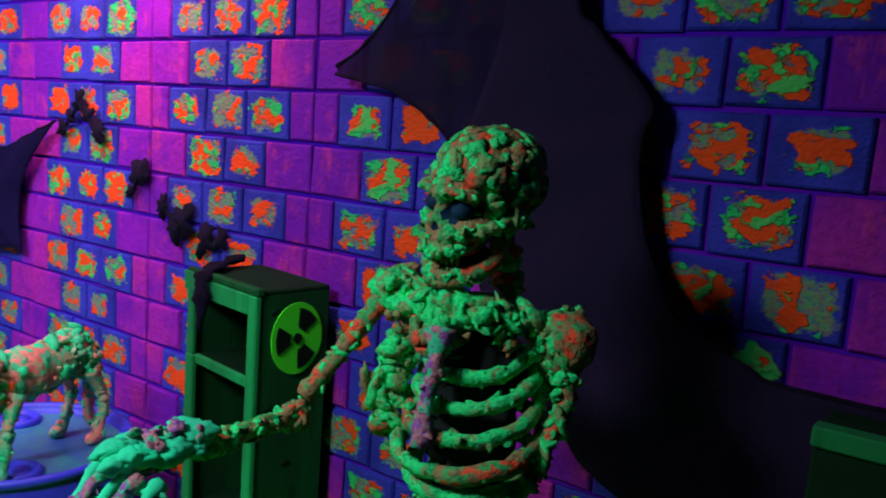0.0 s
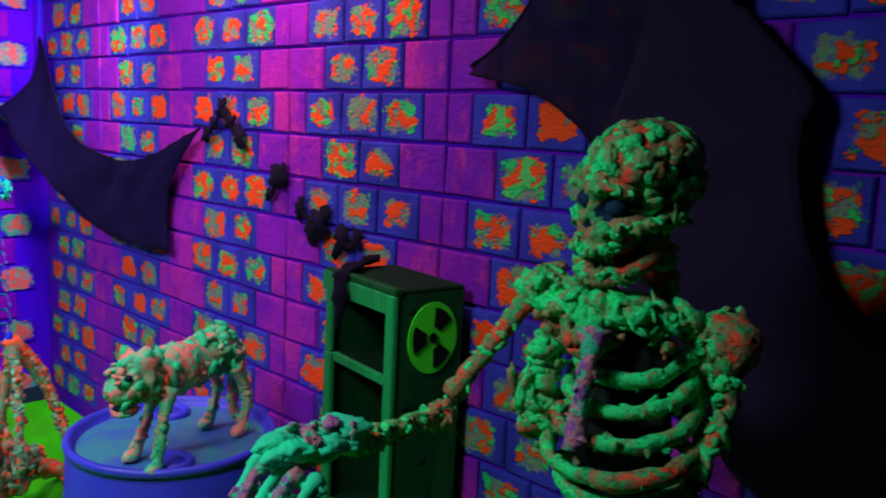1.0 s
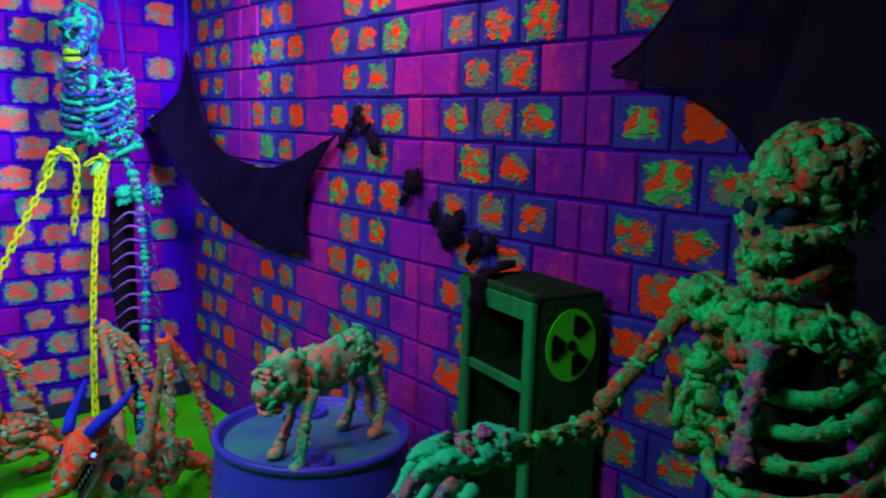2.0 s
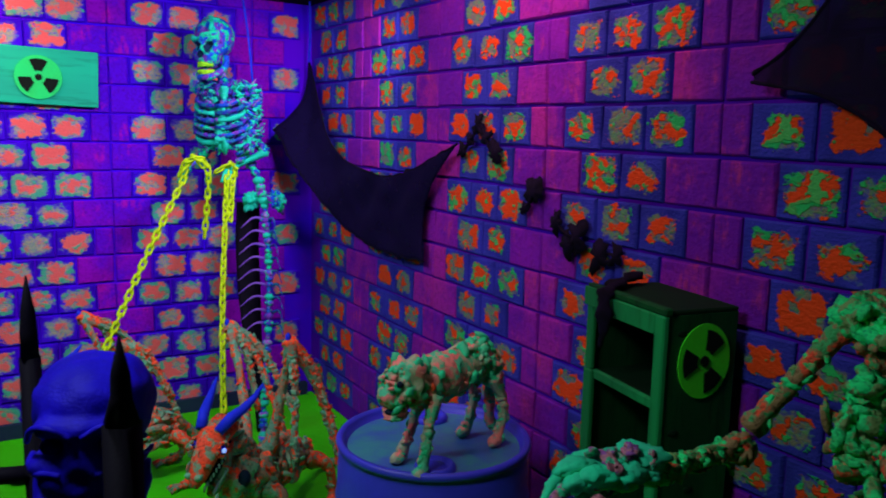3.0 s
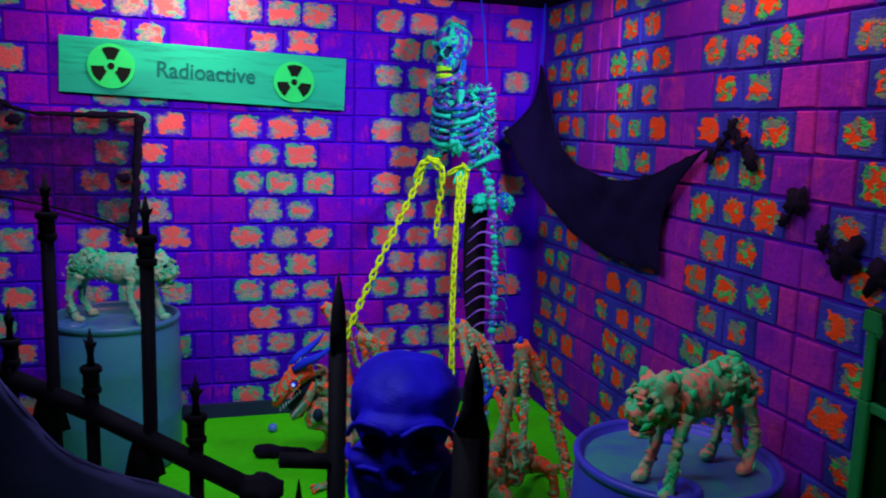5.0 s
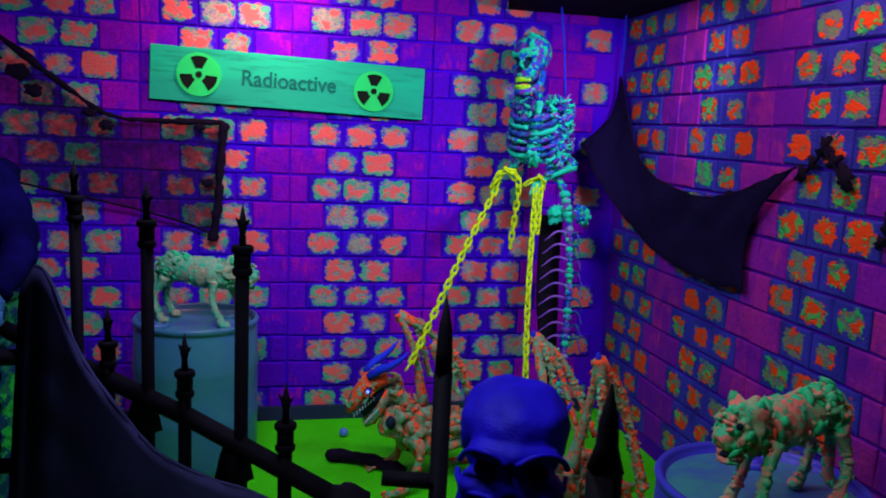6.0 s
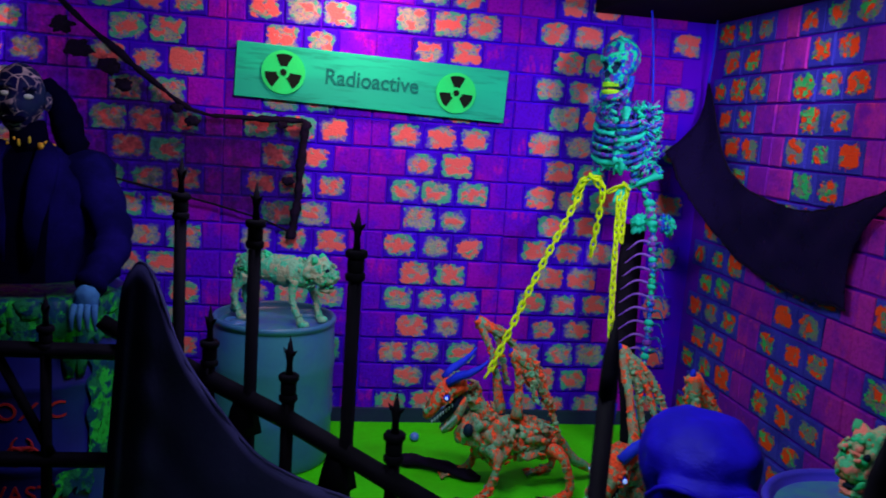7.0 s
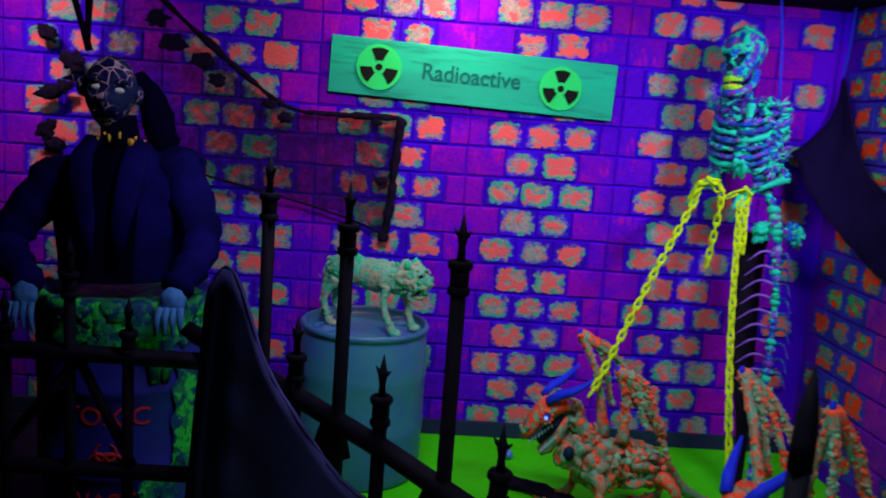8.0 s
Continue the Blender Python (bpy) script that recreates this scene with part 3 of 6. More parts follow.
# ---- crusted skeleton that leans out over the drum ----
def crusted_skeleton():
    sh = Shape()
    G, R, M, S = 0, 1, 2, 3
    head = (1.094, 0.842, 1.511)
    fwd, up = (-0.93, 0.3, -0.1), (0.06, -0.12, 1)
    skull(sh, head, fwd, up, 1.0, R, S, R, 0.004)
    r, f, u = axes_of(fwd, up)

    def on(x, y, z):
        return V(head) + x * r + y * f + z * u
    rnd = random.Random(4)
    sockets = [V((sx * 0.034, 0.075, -0.006)) for sx in (-1, 1)] + [V((0, 0.088, -0.042))]
    made = 0
    while made < 330:
        d = V((rnd.gauss(0, 1), rnd.gauss(0, 1), rnd.gauss(0, 1))).normalized()
        p = V((d.x * 0.075, d.y * 0.094 - 0.018, d.z * 0.082 + 0.032))
        if d.z < -0.7 or min((p - q).length for q in sockets) < 0.031:
            continue
        made += 1
        cloud = noise.noise(d * 2.1 + V((3.3, 0, 1.7)))
        if cloud < -0.12 and rnd.random() < 0.75:
            continue
        s = rnd.choice((0.005, 0.006, 0.008, 0.01, 0.013))
        q = (d.x * r + d.y * f + d.z * u).to_track_quat("Z", "Y").to_matrix() @ Matrix.Rotation(rnd.uniform(0, 6.3), 3, "Z")
        blob(sh, on(*p), (s * rnd.uniform(1.0, 2.0), s * 1.1, s * 0.62), G if rnd.random() < 0.8 else R, 2, 0.55, q)
    # heavy brow, cheekbones and upper jaw, all in thick drips
    for sx in (-1, 1):
        for path, rad, count, seed in ((((0.004, 0.084, 0.018), (0.034, 0.082, 0.026), (0.06, 0.056, 0.018)), 0.009, 7, 11),
                                       (((0.028, 0.08, -0.04), (0.055, 0.056, -0.038), (0.07, 0.02, -0.026), (0.072, -0.03, -0.022)), 0.012, 15, 12),
                                       (((0.0, 0.092, -0.064), (0.026, 0.082, -0.068), (0.042, 0.056, -0.064)), 0.012, 9, 13)):
            pts = [on(sx * a, b, c) for a, b, c in path]
            tube(sh, curve(*pts, n=5), rad * 0.72, R, 8, 0.4)
            knobs(sh, pts, rad * 0.7, rad, count, G, seed * 7 + sx)
        # lower jaw: a broad bar rising to the ear, dark gap above it
        jaw = [on(sx * a, b, c) for a, b, c in ((0.0, 0.082, -0.114), (0.03, 0.066, -0.11), (0.046, 0.026, -0.098), (0.05, 0.0, -0.078), (0.052, -0.012, -0.045))]
        c = curve(*jaw, n=5)
        tube(sh, c, [0.016 - 0.0003 * i for i in range(len(c))], R, 10, 0.4)
        knobs(sh, jaw[:3], 0.014, 0.013, 13, G, 20 + sx)
        knobs(sh, jaw[2:], 0.011, 0.011, 6, G, 25 + sx)
    for sx in (-1, 1):
        blob(sh, on(sx * 0.033, 0.06, -0.005), (0.018, 0.018, 0.015), S, 3)
    # dark blob added in the mouth, its colour standing in for the gap's shade
    blob(sh, on(0, 0.03, -0.086), (0.046, 0.05, 0.024), S, 3)
    tube(sh, [on(0.0, -0.045, -0.05), on(0.0, -0.055, -0.1), on(0.0, -0.058, -0.15)], [0.024, 0.02, 0.02], R, 10, 0.5)
    knobs(sh, (on(0.0, -0.05, -0.06), on(0.0, -0.06, -0.13)), 0.021, 0.011, 8, G, 28)
    # neck and spine
    vertebrae(sh, ((1.14, 0.812, 1.43), (1.17, 0.815, 1.35), (1.19, 0.82, 1.2), (1.15, 0.82, 1.0), (1.13, 0.82, 0.85)), 0.022, 15, (R, G, R), 5)
    # ribcage, breastbone, collarbones, shoulder blades
    top, end, look_to = V((1.2, 0.845, 1.3)), V((1.15, 0.815, 1.04)), (-0.97, -0.1, 0.04)
    ribs(sh, top, end, look_to, 0.115, 0.1, 7, 0.0115, (G, G, G, R), 0.07, (0.75, 1.0, 0.55), 3, (G, 10))
    # dark blobs added to fill the ribcage, standing in for its shaded inside
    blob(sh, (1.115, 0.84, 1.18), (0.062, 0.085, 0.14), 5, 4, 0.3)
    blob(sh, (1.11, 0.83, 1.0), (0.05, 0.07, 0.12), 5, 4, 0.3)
    sternum = bone(sh, ((1.02, 0.845, 1.315), (0.995, 0.84, 1.24), (0.975, 0.84, 1.14)), 0.021, 0.015, 4, 8, 0.5)
    knobs(sh, sternum, 0.014, 0.011, 10, 4, 8)
    left, right = V((1.125, 1.03, 1.335)), V((1.155, 0.718, 1.31))
    for s, seed in ((left, 1), (right, 2)):
        c = bone(sh, ((1.03, 0.85, 1.32), (1.06, (0.85 + s.y) / 2, 1.345), s[:]), 0.012, 0.012, G, 6, 0.4)
        knobs(sh, c, 0.016, 0.017, 26, G, 30 + seed)
        knobs(sh, (s + V((0.03, 0, 0.01)), s + V((0.05, (0.85 - s.y) * 0.3, -0.1))), 0.03, 0.017, 26, R if seed == 1 else G, 33 + seed)
        blob(sh, s, (0.036, 0.036, 0.034), G, 3, 0.5)
    blob(sh, right + V((0.0, -0.02, -0.01)), (0.045, 0.045, 0.05), R, 3, 0.3)
    knobs(sh, (right, right + V((0, -0.01, -0.03))), 0.042, 0.014, 40, G, 51)
    knobs(sh, ((1.07, 0.97, 1.345), (1.05, 0.87, 1.335), (1.1, 0.76, 1.325)), 0.034, 0.019, 34, G, 41)
    knobs(sh, ((1.06, 0.95, 1.31), (1.03, 0.86, 1.29), (1.08, 0.77, 1.28)), 0.03, 0.016, 16, R, 42)
    knobs(sh, ((1.06, 0.965, 1.25), (1.05, 0.955, 1.13)), 0.034, 0.018, 30, G, 43)
    knobs(sh, ((1.05, 0.985, 1.2), (1.06, 0.96, 1.1)), 0.034, 0.015, 14, R, 44)
    # reaching arm and spread hand
    upper = bone(sh, (left[:], (1.085, 1.085, 1.235), (1.03, 1.135, 1.13)), 0.021, 0.017, R, 8, 0.45)
    knobs(sh, upper[3:], 0.015, 0.012, 16, G, 61)
    elbow = (1.025, 1.14, 1.098)
    knobs(sh, (elbow, (1.0, 1.14, 1.095)), 0.022, 0.016, 22, R, 62)
    fore = bone(sh, (elbow, (0.92, 1.14, 1.095), (0.8, 1.125, 1.1)), 0.017, 0.014, R, 8, 0.4)
    knobs(sh, fore, 0.014, 0.014, 34, G, 63)
    knobs(sh, fore, 0.016, 0.011, 16, R, 64)
    rnd = random.Random(14)
    for k in range(34):
        q = V((rnd.uniform(0.655, 0.79), rnd.uniform(1.1, 1.165), rnd.uniform(1.1, 1.118)))
        sz = rnd.uniform(0.015, 0.024)
        blob(sh, q + V((0, 0, 0.018 * math.sin((q.y - 1.09) * 36))), (sz * rnd.uniform(1, 1.7), sz, sz * 0.75), M, 3, 0.45, Matrix.Rotation(rnd.uniform(-0.6, 0.6), 3, "Z"))
    for k in range(5):
        b = V((0.68 - 0.012 * (k % 2), 1.19 - 0.032 * k, 1.1))
        t = b + V((-0.085 + 0.01 * abs(k - 2), -0.025, -0.045))
        finger(sh, b, t, 0.012, 4 if k % 2 else M, 0.014)
        knobs(sh, (b.lerp(t, 0.4), t), 0.008, 0.011, 9, 4, 66 + k)
        knobs(sh, (b, b.lerp(t, 0.5)), 0.01, 0.01, 5, M, 76 + k)
    knobs(sh, ((0.68, 1.13, 1.125), (0.78, 1.13, 1.12)), 0.034, 0.012, 30, 4, 65)
    # hanging arm
    lower = bone(sh, (right[:], (1.13, 0.68, 1.22), (1.08, 0.705, 1.1)), 0.02, 0.016, R, 8, 0.4)
    knobs(sh, lower, 0.018, 0.015, 30, G, 71)
    fore2 = bone(sh, ((1.08, 0.705, 1.1), (1.02, 0.74, 1.02), (0.99, 0.77, 0.93)), 0.016, 0.013, G, 8, 0.4)
    knobs(sh, fore2, 0.014, 0.013, 22, G, 72)
    # hips on a stump of pole that carries the figure
    for sx in (-1, 1):
        bone(sh, ((1.13, 0.82, 0.86), (1.12, 0.82 + sx * 0.09, 0.9), (1.08, 0.82 + sx * 0.12, 0.83), (1.06, 0.82 + sx * 0.05, 0.76)), 0.025, 0.018, G, 6)
    tube(sh, [(1.14, 0.82, 0.9), (1.15, 0.82, 0.4), (1.15, 0.82, 0.0)], 0.02, R, 10)
    knobs(sh, ((1.1, 0.86, 0.95), (1.1, 0.9, 0.9)), 0.04, 0.025, 24, G, 81)
    return tagged(put("skeleton_figure", sh, [GREEN_CRUST, RED_BONE, MINT, SOCKET, PINK_BONE, CHEST_SHADE]), "green and red crusted skeleton figure reaching out one arm", "skeleton")


crusted_skeleton()


# ---- tailed skeleton in the corner ----
def tailed_skeleton():
    sh = Shape()
    B, G, Rb, L, S = 0, 1, 2, 3, 4
    D = 5
    P, K = 6, 7
    head = V((1.03, 4.43, 1.995))
    gaze = (-0.74, -0.66, -0.06)
    r, f, u = axes_of(gaze, (0, 0, 1))
    skull(sh, head, gaze, (0, 0.05, 1), 1.22, B, S, L, 0.016, 4)
    for z, s in ((-0.078, 0.02), (-0.118, 0.022)):
        for k in (-2, -1, 0, 1, 2):
            blob(sh, head + r * (0.016 * k) + f * (0.094 - 0.006 * k * k) + u * (z - 0.012), (s * 0.75, s * 0.6, 0.011), L, 2)
    knobs(sh, (head + u * 0.05, head - f * 0.03 + u * 0.03), 0.08, 0.012, 14, P, 5, 1)
    knobs(sh, (head + u * 0.06 + f * 0.03, head - f * 0.04 + u * 0.05), 0.08, 0.014, 24, G, 15, 1)
    knobs(sh, (head + f * 0.08 + u * 0.03 - r * 0.05, head + f * 0.09 + u * 0.03 + r * 0.05), 0.014, 0.013, 10, G, 16, 1)
    fwd = (-0.62, -0.78, -0.08)
    r, f, u = axes_of(fwd, (0, 0, 1))
    chest = V((1.1, 4.46, 1.79))
    hip = V((1.245, 4.3, 1.22))
    vertebrae(sh, (head - u * 0.1 - f * 0.02, chest, (1.14, 4.48, 1.55), (1.22, 4.36, 1.36), hip), 0.029, 17, (B, G, P), 6)
    ribs(sh, chest + V((0, 0, 0.0)), (1.13, 4.48, 1.5), fwd, 0.138, 0.09, 9, 0.0115, (B, D, G, D), 0.085, (0.85, 1.0, 0.8), 9, (B, 5))
    # dark blob added so the gaps between the ribs look shaded
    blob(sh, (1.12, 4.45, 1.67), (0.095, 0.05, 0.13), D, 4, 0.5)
    # breastbone, and the green lump that hangs under it
    c = bone(sh, ((1.06, 4.335, 1.79), (1.052, 4.33, 1.695), (1.045, 4.325, 1.6)), 0.017, 0.013, G, 6, 0.5)
    knobs(sh, c, 0.016, 0.012, 14, P, 52, 1)
    blob(sh, (1.045, 4.33, 1.53), (0.036, 0.03, 0.066), G, 3, 0.9)
    knobs(sh, ((1.045, 4.325, 1.57), (1.045, 4.325, 1.49)), 0.034, 0.014, 12, G, 53, 1)
    rnd = random.Random(2)
    for _ in range(330):
        a, z = rnd.uniform(-1.9, 1.9), rnd.uniform(1.48, 1.82)
        p = V((1.115, 4.42, z)) + r * (0.146 * math.sin(a)) + f * (0.1 * math.cos(a))
        blob(sh, p, (rnd.uniform(0.012, 0.036), 0.008, rnd.uniform(0.005, 0.01)), rnd.choice((B, B, P, G, G, D, D)), 2, 0.6, Matrix.Rotation(rnd.uniform(-1.3, 1.3), 3, "Y"))
    for sx, elbow, wrist in ((-1, (0.955, 4.45, 1.43), (0.868, 4.385, 1.375)), (1, (1.27, 4.33, 1.47), (1.075, 4.36, 1.375))):
        s = chest + r * (sx * 0.16) + u * (0.0 if sx > 0 else -0.03)
        bone(sh, (chest - f * 0.02, chest + r * (sx * 0.09) + u * 0.03, s), 0.015, 0.017, B, 5)
        blob(sh, s, (0.032, 0.03, 0.034), P, 3, 0.5)
        a = bone(sh, (s, s.lerp(V(elbow), 0.5) + r * sx * 0.02, elbow), 0.024, 0.02, B, 6)
        knobs(sh, a, 0.016, 0.013, 14, P, 40 + sx, 1)
        knobs(sh, a, 0.016, 0.013, 12, G, 44 + sx, 1)
        bone(sh, (elbow, V(elbow).lerp(V(wrist), 0.5), wrist), 0.02, 0.014, G if sx > 0 else P, 6)
        for k in range(4):
            q = V(wrist) + V((-0.012 + 0.012 * k, -0.01, 0))
            finger(sh, q, q + V((-0.03, -0.03, -0.06)), 0.008, G, 0.012)
    # pelvis and ribbed tail
    for sx in (-1, 1):
        c = hip + r * (sx * 0.07)
        blob(sh, c, (0.036, 0.024, 0.05), G if sx > 0 else B, 4, 0.9, Matrix.Rotation(sx * 0.5, 3, "Y"))
        knobs(sh, (c + u * 0.03, c + r * (sx * 0.03), c - u * 0.04), 0.018, 0.011, 18, G, 90 + sx)
    tail = (hip, (1.245, 4.25, 1.02), (1.235, 4.2, 0.8), (1.2, 4.12, 0.55), (1.15, 4.03, 0.3), (1.12, 3.96, 0.1), (1.08, 3.86, 0.03))
    vertebrae(sh, tail, 0.024, 36, (B, G, P, B), 8)
    for k in range(9):
        z = 1.12 - k * 0.066
        p = V((1.25 - 0.02 * (1.12 - z), 4.27 - 0.2 * (1.12 - z), z))
        for sx in (-1, 1):
            w = (0.115 + 0.03 * math.sin(k * 0.3)) * (1 if sx > 0 else 0.6)
            rib = curve(p, p + r * (sx * w * 0.55) + f * 0.02 + u * 0.016, p + r * (sx * w) + f * 0.07 - u * 0.03, n=5)
            # ribs of the shorter side are dimmed through their colour
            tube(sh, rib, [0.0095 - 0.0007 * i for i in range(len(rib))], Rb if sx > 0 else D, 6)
    # black board of the stand behind the tail, running down into a pole
    board = curve((1.2, 4.42, 1.2), (1.185, 4.4, 1.0), (1.18, 4.36, 0.75), (1.18, 4.3, 0.5), (1.19, 4.26, 0.3), (1.2, 4.25, 0.0), n=5)
    tube(sh, board, [0.024 if i < 11 else 0.024 - 0.0011 * (i - 10) for i in range(len(board))], K, 8, 0.0, 2.6)
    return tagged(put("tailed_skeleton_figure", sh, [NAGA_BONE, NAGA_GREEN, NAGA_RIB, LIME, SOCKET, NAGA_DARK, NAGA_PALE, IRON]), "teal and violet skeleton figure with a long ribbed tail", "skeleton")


tailed_skeleton()


# ---- winged bone dragons on the floor ----
def dragon(name, m, seed, wings, label):
    """Head towards -x. Built about its own middle on the floor, then turned and set in place."""
    sh = Shape()
    A, R, K, H, E, T, MO = 0, 1, 2, 3, 4, 5, 6
    h = V((-0.24, 0, 0.47))
    HEAD = Matrix.Rotation(radians(-24), 3, "Y") @ Matrix.Diagonal((1.16, 1.25, 1.25))
    # skull: long snout, brows, open jaws with teeth
    tube(sh, [h + HEAD @ V(q) for q in ((0.07, 0, 0.03), (0.0, 0, 0.035), (-0.06, 0, 0.012), (-0.115, 0, -0.02), (-0.14, 0, -0.035))], [0.05, 0.058, 0.046, 0.034, 0.014], R, 12, 0.25, 0.85)
    tube(sh, [h + HEAD @ V(q) for q in ((0.05, 0, -0.02), (-0.01, 0, -0.075), (-0.06, 0, -0.105), (-0.095, 0, -0.11))], [0.03, 0.026, 0.022, 0.012], A, 10, 0.25, 1.2)
    tube(sh, [h + HEAD @ V(q) for q in ((0.04, 0, -0.01), (-0.03, 0, -0.045), (-0.085, 0, -0.07))], [0.03, 0.027, 0.018], MO, 8)
    for sy in (-1, 1):
        for k in range(8):
            t = k / 7
            blob(sh, h + HEAD @ V((-0.02 - 0.1 * t, sy * (0.034 - 0.014 * t), -0.02 - 0.03 * t)), (0.0045, 0.0045, 0.012), T, 1)
            blob(sh, h + HEAD @ V((-0.02 - 0.07 * t, sy * (0.028 - 0.012 * t), -0.07 - 0.028 * t)), (0.0045, 0.0045, 0.011), T, 1)
        blob(sh, h + HEAD @ V((-0.03, sy * 0.044, 0.022)), 0.016, H, 3)
        blob(sh, h + HEAD @ V((-0.034, sy * 0.054, 0.024)), 0.009, E, 3)
        for a in range(9):
            w = 2 * math.pi * a / 9
            blob(sh, h + HEAD @ V((-0.03 + 0.022 * math.cos(w), sy * 0.047, 0.022 + 0.02 * math.sin(w))), 0.009, R, 1)
        tube(sh, [h + HEAD @ V(q) for q in ((-0.005, sy * 0.03, 0.065), (0.045, sy * 0.048, 0.078), (0.09, sy * 0.062, 0.078), (0.14, sy * 0.074, 0.085), (0.18, sy * 0.08, 0.1))], [0.02, 0.021, 0.018, 0.012, 0.004], H, 10, 0.12)
        blob(sh, h + HEAD @ V((-0.125, sy * 0.016, -0.005)), 0.013, K, 2, 0.3)
    knobs(sh, (h + HEAD @ V((0.06, 0, 0.05)), h + HEAD @ V((-0.1, 0, 0.0))), 0.044, 0.012, 46, A, seed, 1)
    knobs(sh, (h + HEAD @ V((0.09, 0, 0.0)), h + HEAD @ V((0.06, 0, -0.06))), 0.04, 0.016, 26, A, seed + 1, 1)
    # neck, trunk, tail
    back = curve((-0.15, 0, 0.46), (-0.08, 0, 0.4), (0.0, 0, 0.33), (0.16, 0, 0.33), (0.3, 0, 0.27), (0.45, 0.03, 0.13), (0.6, 0.08, 0.05), (0.74, 0.02, 0.03), n=7)
    n = len(back)
    tube(sh, back, [0.04 if i < n * 0.3 else 0.045 * (1.05 - i / n) + 0.01 for i in range(n)], A, 9, 0.45)
    knobs(sh, back[:24], 0.04, 0.017, 70, A, seed + 2, 1)
    knobs(sh, back[4:30], 0.05, 0.014, 40, R, seed + 3, 1)
    blob(sh, (-0.01, 0, 0.26), (0.1, 0.085, 0.11), A, 4, 0.55)
    blob(sh, (0.17, 0, 0.25), (0.12, 0.075, 0.09), A, 4, 0.6)
    blob(sh, (-0.125, 0, 0.31), (0.075, 0.07, 0.085), A, 4, 0.5)
    # dark blob stands in for the shaded hole in the chest
    blob(sh, (-0.165, -0.062, 0.325), (0.026, 0.022, 0.034), MO, 3)
    knobs(sh, ((-0.06, 0, 0.3), (0.02, 0, 0.2)), 0.1, 0.017, 24, R, seed + 4, 1)
    trunk = [V(q) for q in ((-0.06, 0, 0.27), (0.05, 0, 0.26), (0.17, 0, 0.26), (0.28, 0, 0.25))]
    knobs(sh, trunk, 0.088, 0.019, 110, A, seed + 5, 1)
    knobs(sh, trunk, 0.09, 0.015, 70, K, seed + 6, 1)
    knobs(sh, trunk[1:], 0.09, 0.018, 34, R, seed + 7, 1)
    # legs with clawed feet
    for x, sy, lean in ((-0.04, -1, -0.08), (-0.04, 1, -0.1), (0.27, -1, 0.04), (0.27, 1, 0.06)):
        hip, knee, heel, toe = V((x, sy * 0.07, 0.24)), V((x + lean * 0.3 + 0.04, sy * 0.13, 0.2)), V((x + lean + 0.05, sy * 0.14, 0.06)), V((x + lean - 0.03, sy * 0.15, 0.016))
        c = bone(sh, (hip, knee, heel, toe), 0.032, 0.018, R if x > 0 else A, 6, 0.5)
        knobs(sh, c, 0.02, 0.014, 22, A if x > 0 else R, seed + int(x * 100) + sy, 1)
        for k in (-1, 0, 1):
            bone(sh, (toe, toe + V((-0.035, k * 0.02, 0.004)), toe + V((-0.065, k * 0.03, -0.008))), 0.011, 0.006, A, 4)
    # wings: an arm with long ragged fingers
    back_to = m.inverted()
    for root, wrist, tips in wings:
        root, wrist = back_to @ V(root), back_to @ V(wrist)
        c = bone(sh, (root, root.lerp(wrist, 0.5) + V((0.02, 0, 0.03)), wrist), 0.026, 0.016, A, 7, 0.5)
        knobs(sh, c, 0.019, 0.013, 26, R, seed + 9, 1)
        blob(sh, wrist + V((-0.012, 0, 0.012)), (0.012, 0.012, 0.02), H, 2)
        blob(sh, wrist, 0.022, R, 2, 0.4)
        for j, tip in enumerate(tips):
            tip = back_to @ V(tip)
            mid = wrist.lerp(tip, 0.45) + V((0.02, 0, 0.07))
            c = bone(sh, (wrist, mid, tip), 0.024, 0.01, (A, R, A)[j % 3], 7, 0.5)
            knobs(sh, c, 0.015, 0.012, 44, K if j % 2 == 0 else A, seed + 11 + j, 1)
            knobs(sh, c, 0.015, 0.011, 24, R, seed + 21 + j, 1)
    ob = put(name, sh, [DRAGON_GREY, DRAGON_RED, DRAGON_PALE, HORN_BLUE, EYE_BLUE, TOOTH, MOUTH])
    ob.matrix_world = m
    return tagged(ob, label, "dragon figure", "chained dragons")


dragon("dragon_figure", pose(0.42, 3.88, 0.0, 0, 0, 4) @ Matrix.Diagonal((0.9, 1, 0.97, 1)), 100,
       (((0.44, 3.92, 0.36), (0.331, 4.014, 0.76), ((0.491, 4.032, 0.46), (0.607, 4.035, 0.45), (0.716, 4.04, 0.33))), ((0.5, 3.85, 0.36), (0.469, 3.873, 0.65), ((0.58, 3.837, 0.44), (0.661, 3.826, 0.4), (0.71, 3.819, 0.26)))),
       "red and grey bone dragon figure with blue horns on the floor")
dragon("dragon_figure", pose(0.84, 3.19, 0.0, 0, 0, 38), 200,
       (((0.83, 3.27, 0.34), (0.859, 3.608, 0.76), ((0.934, 3.45, 0.42), (1.036, 3.4, 0.3), (1.106, 3.456, 0.36))), ((0.9, 3.2, 0.34), (0.972, 3.172, 0.79), ((0.946, 3.054, 0.32), (1.156, 3.078, 0.3), (1.208, 3.12, 0.1)))),
       "red and grey bone dragon figure crouching on the floor")


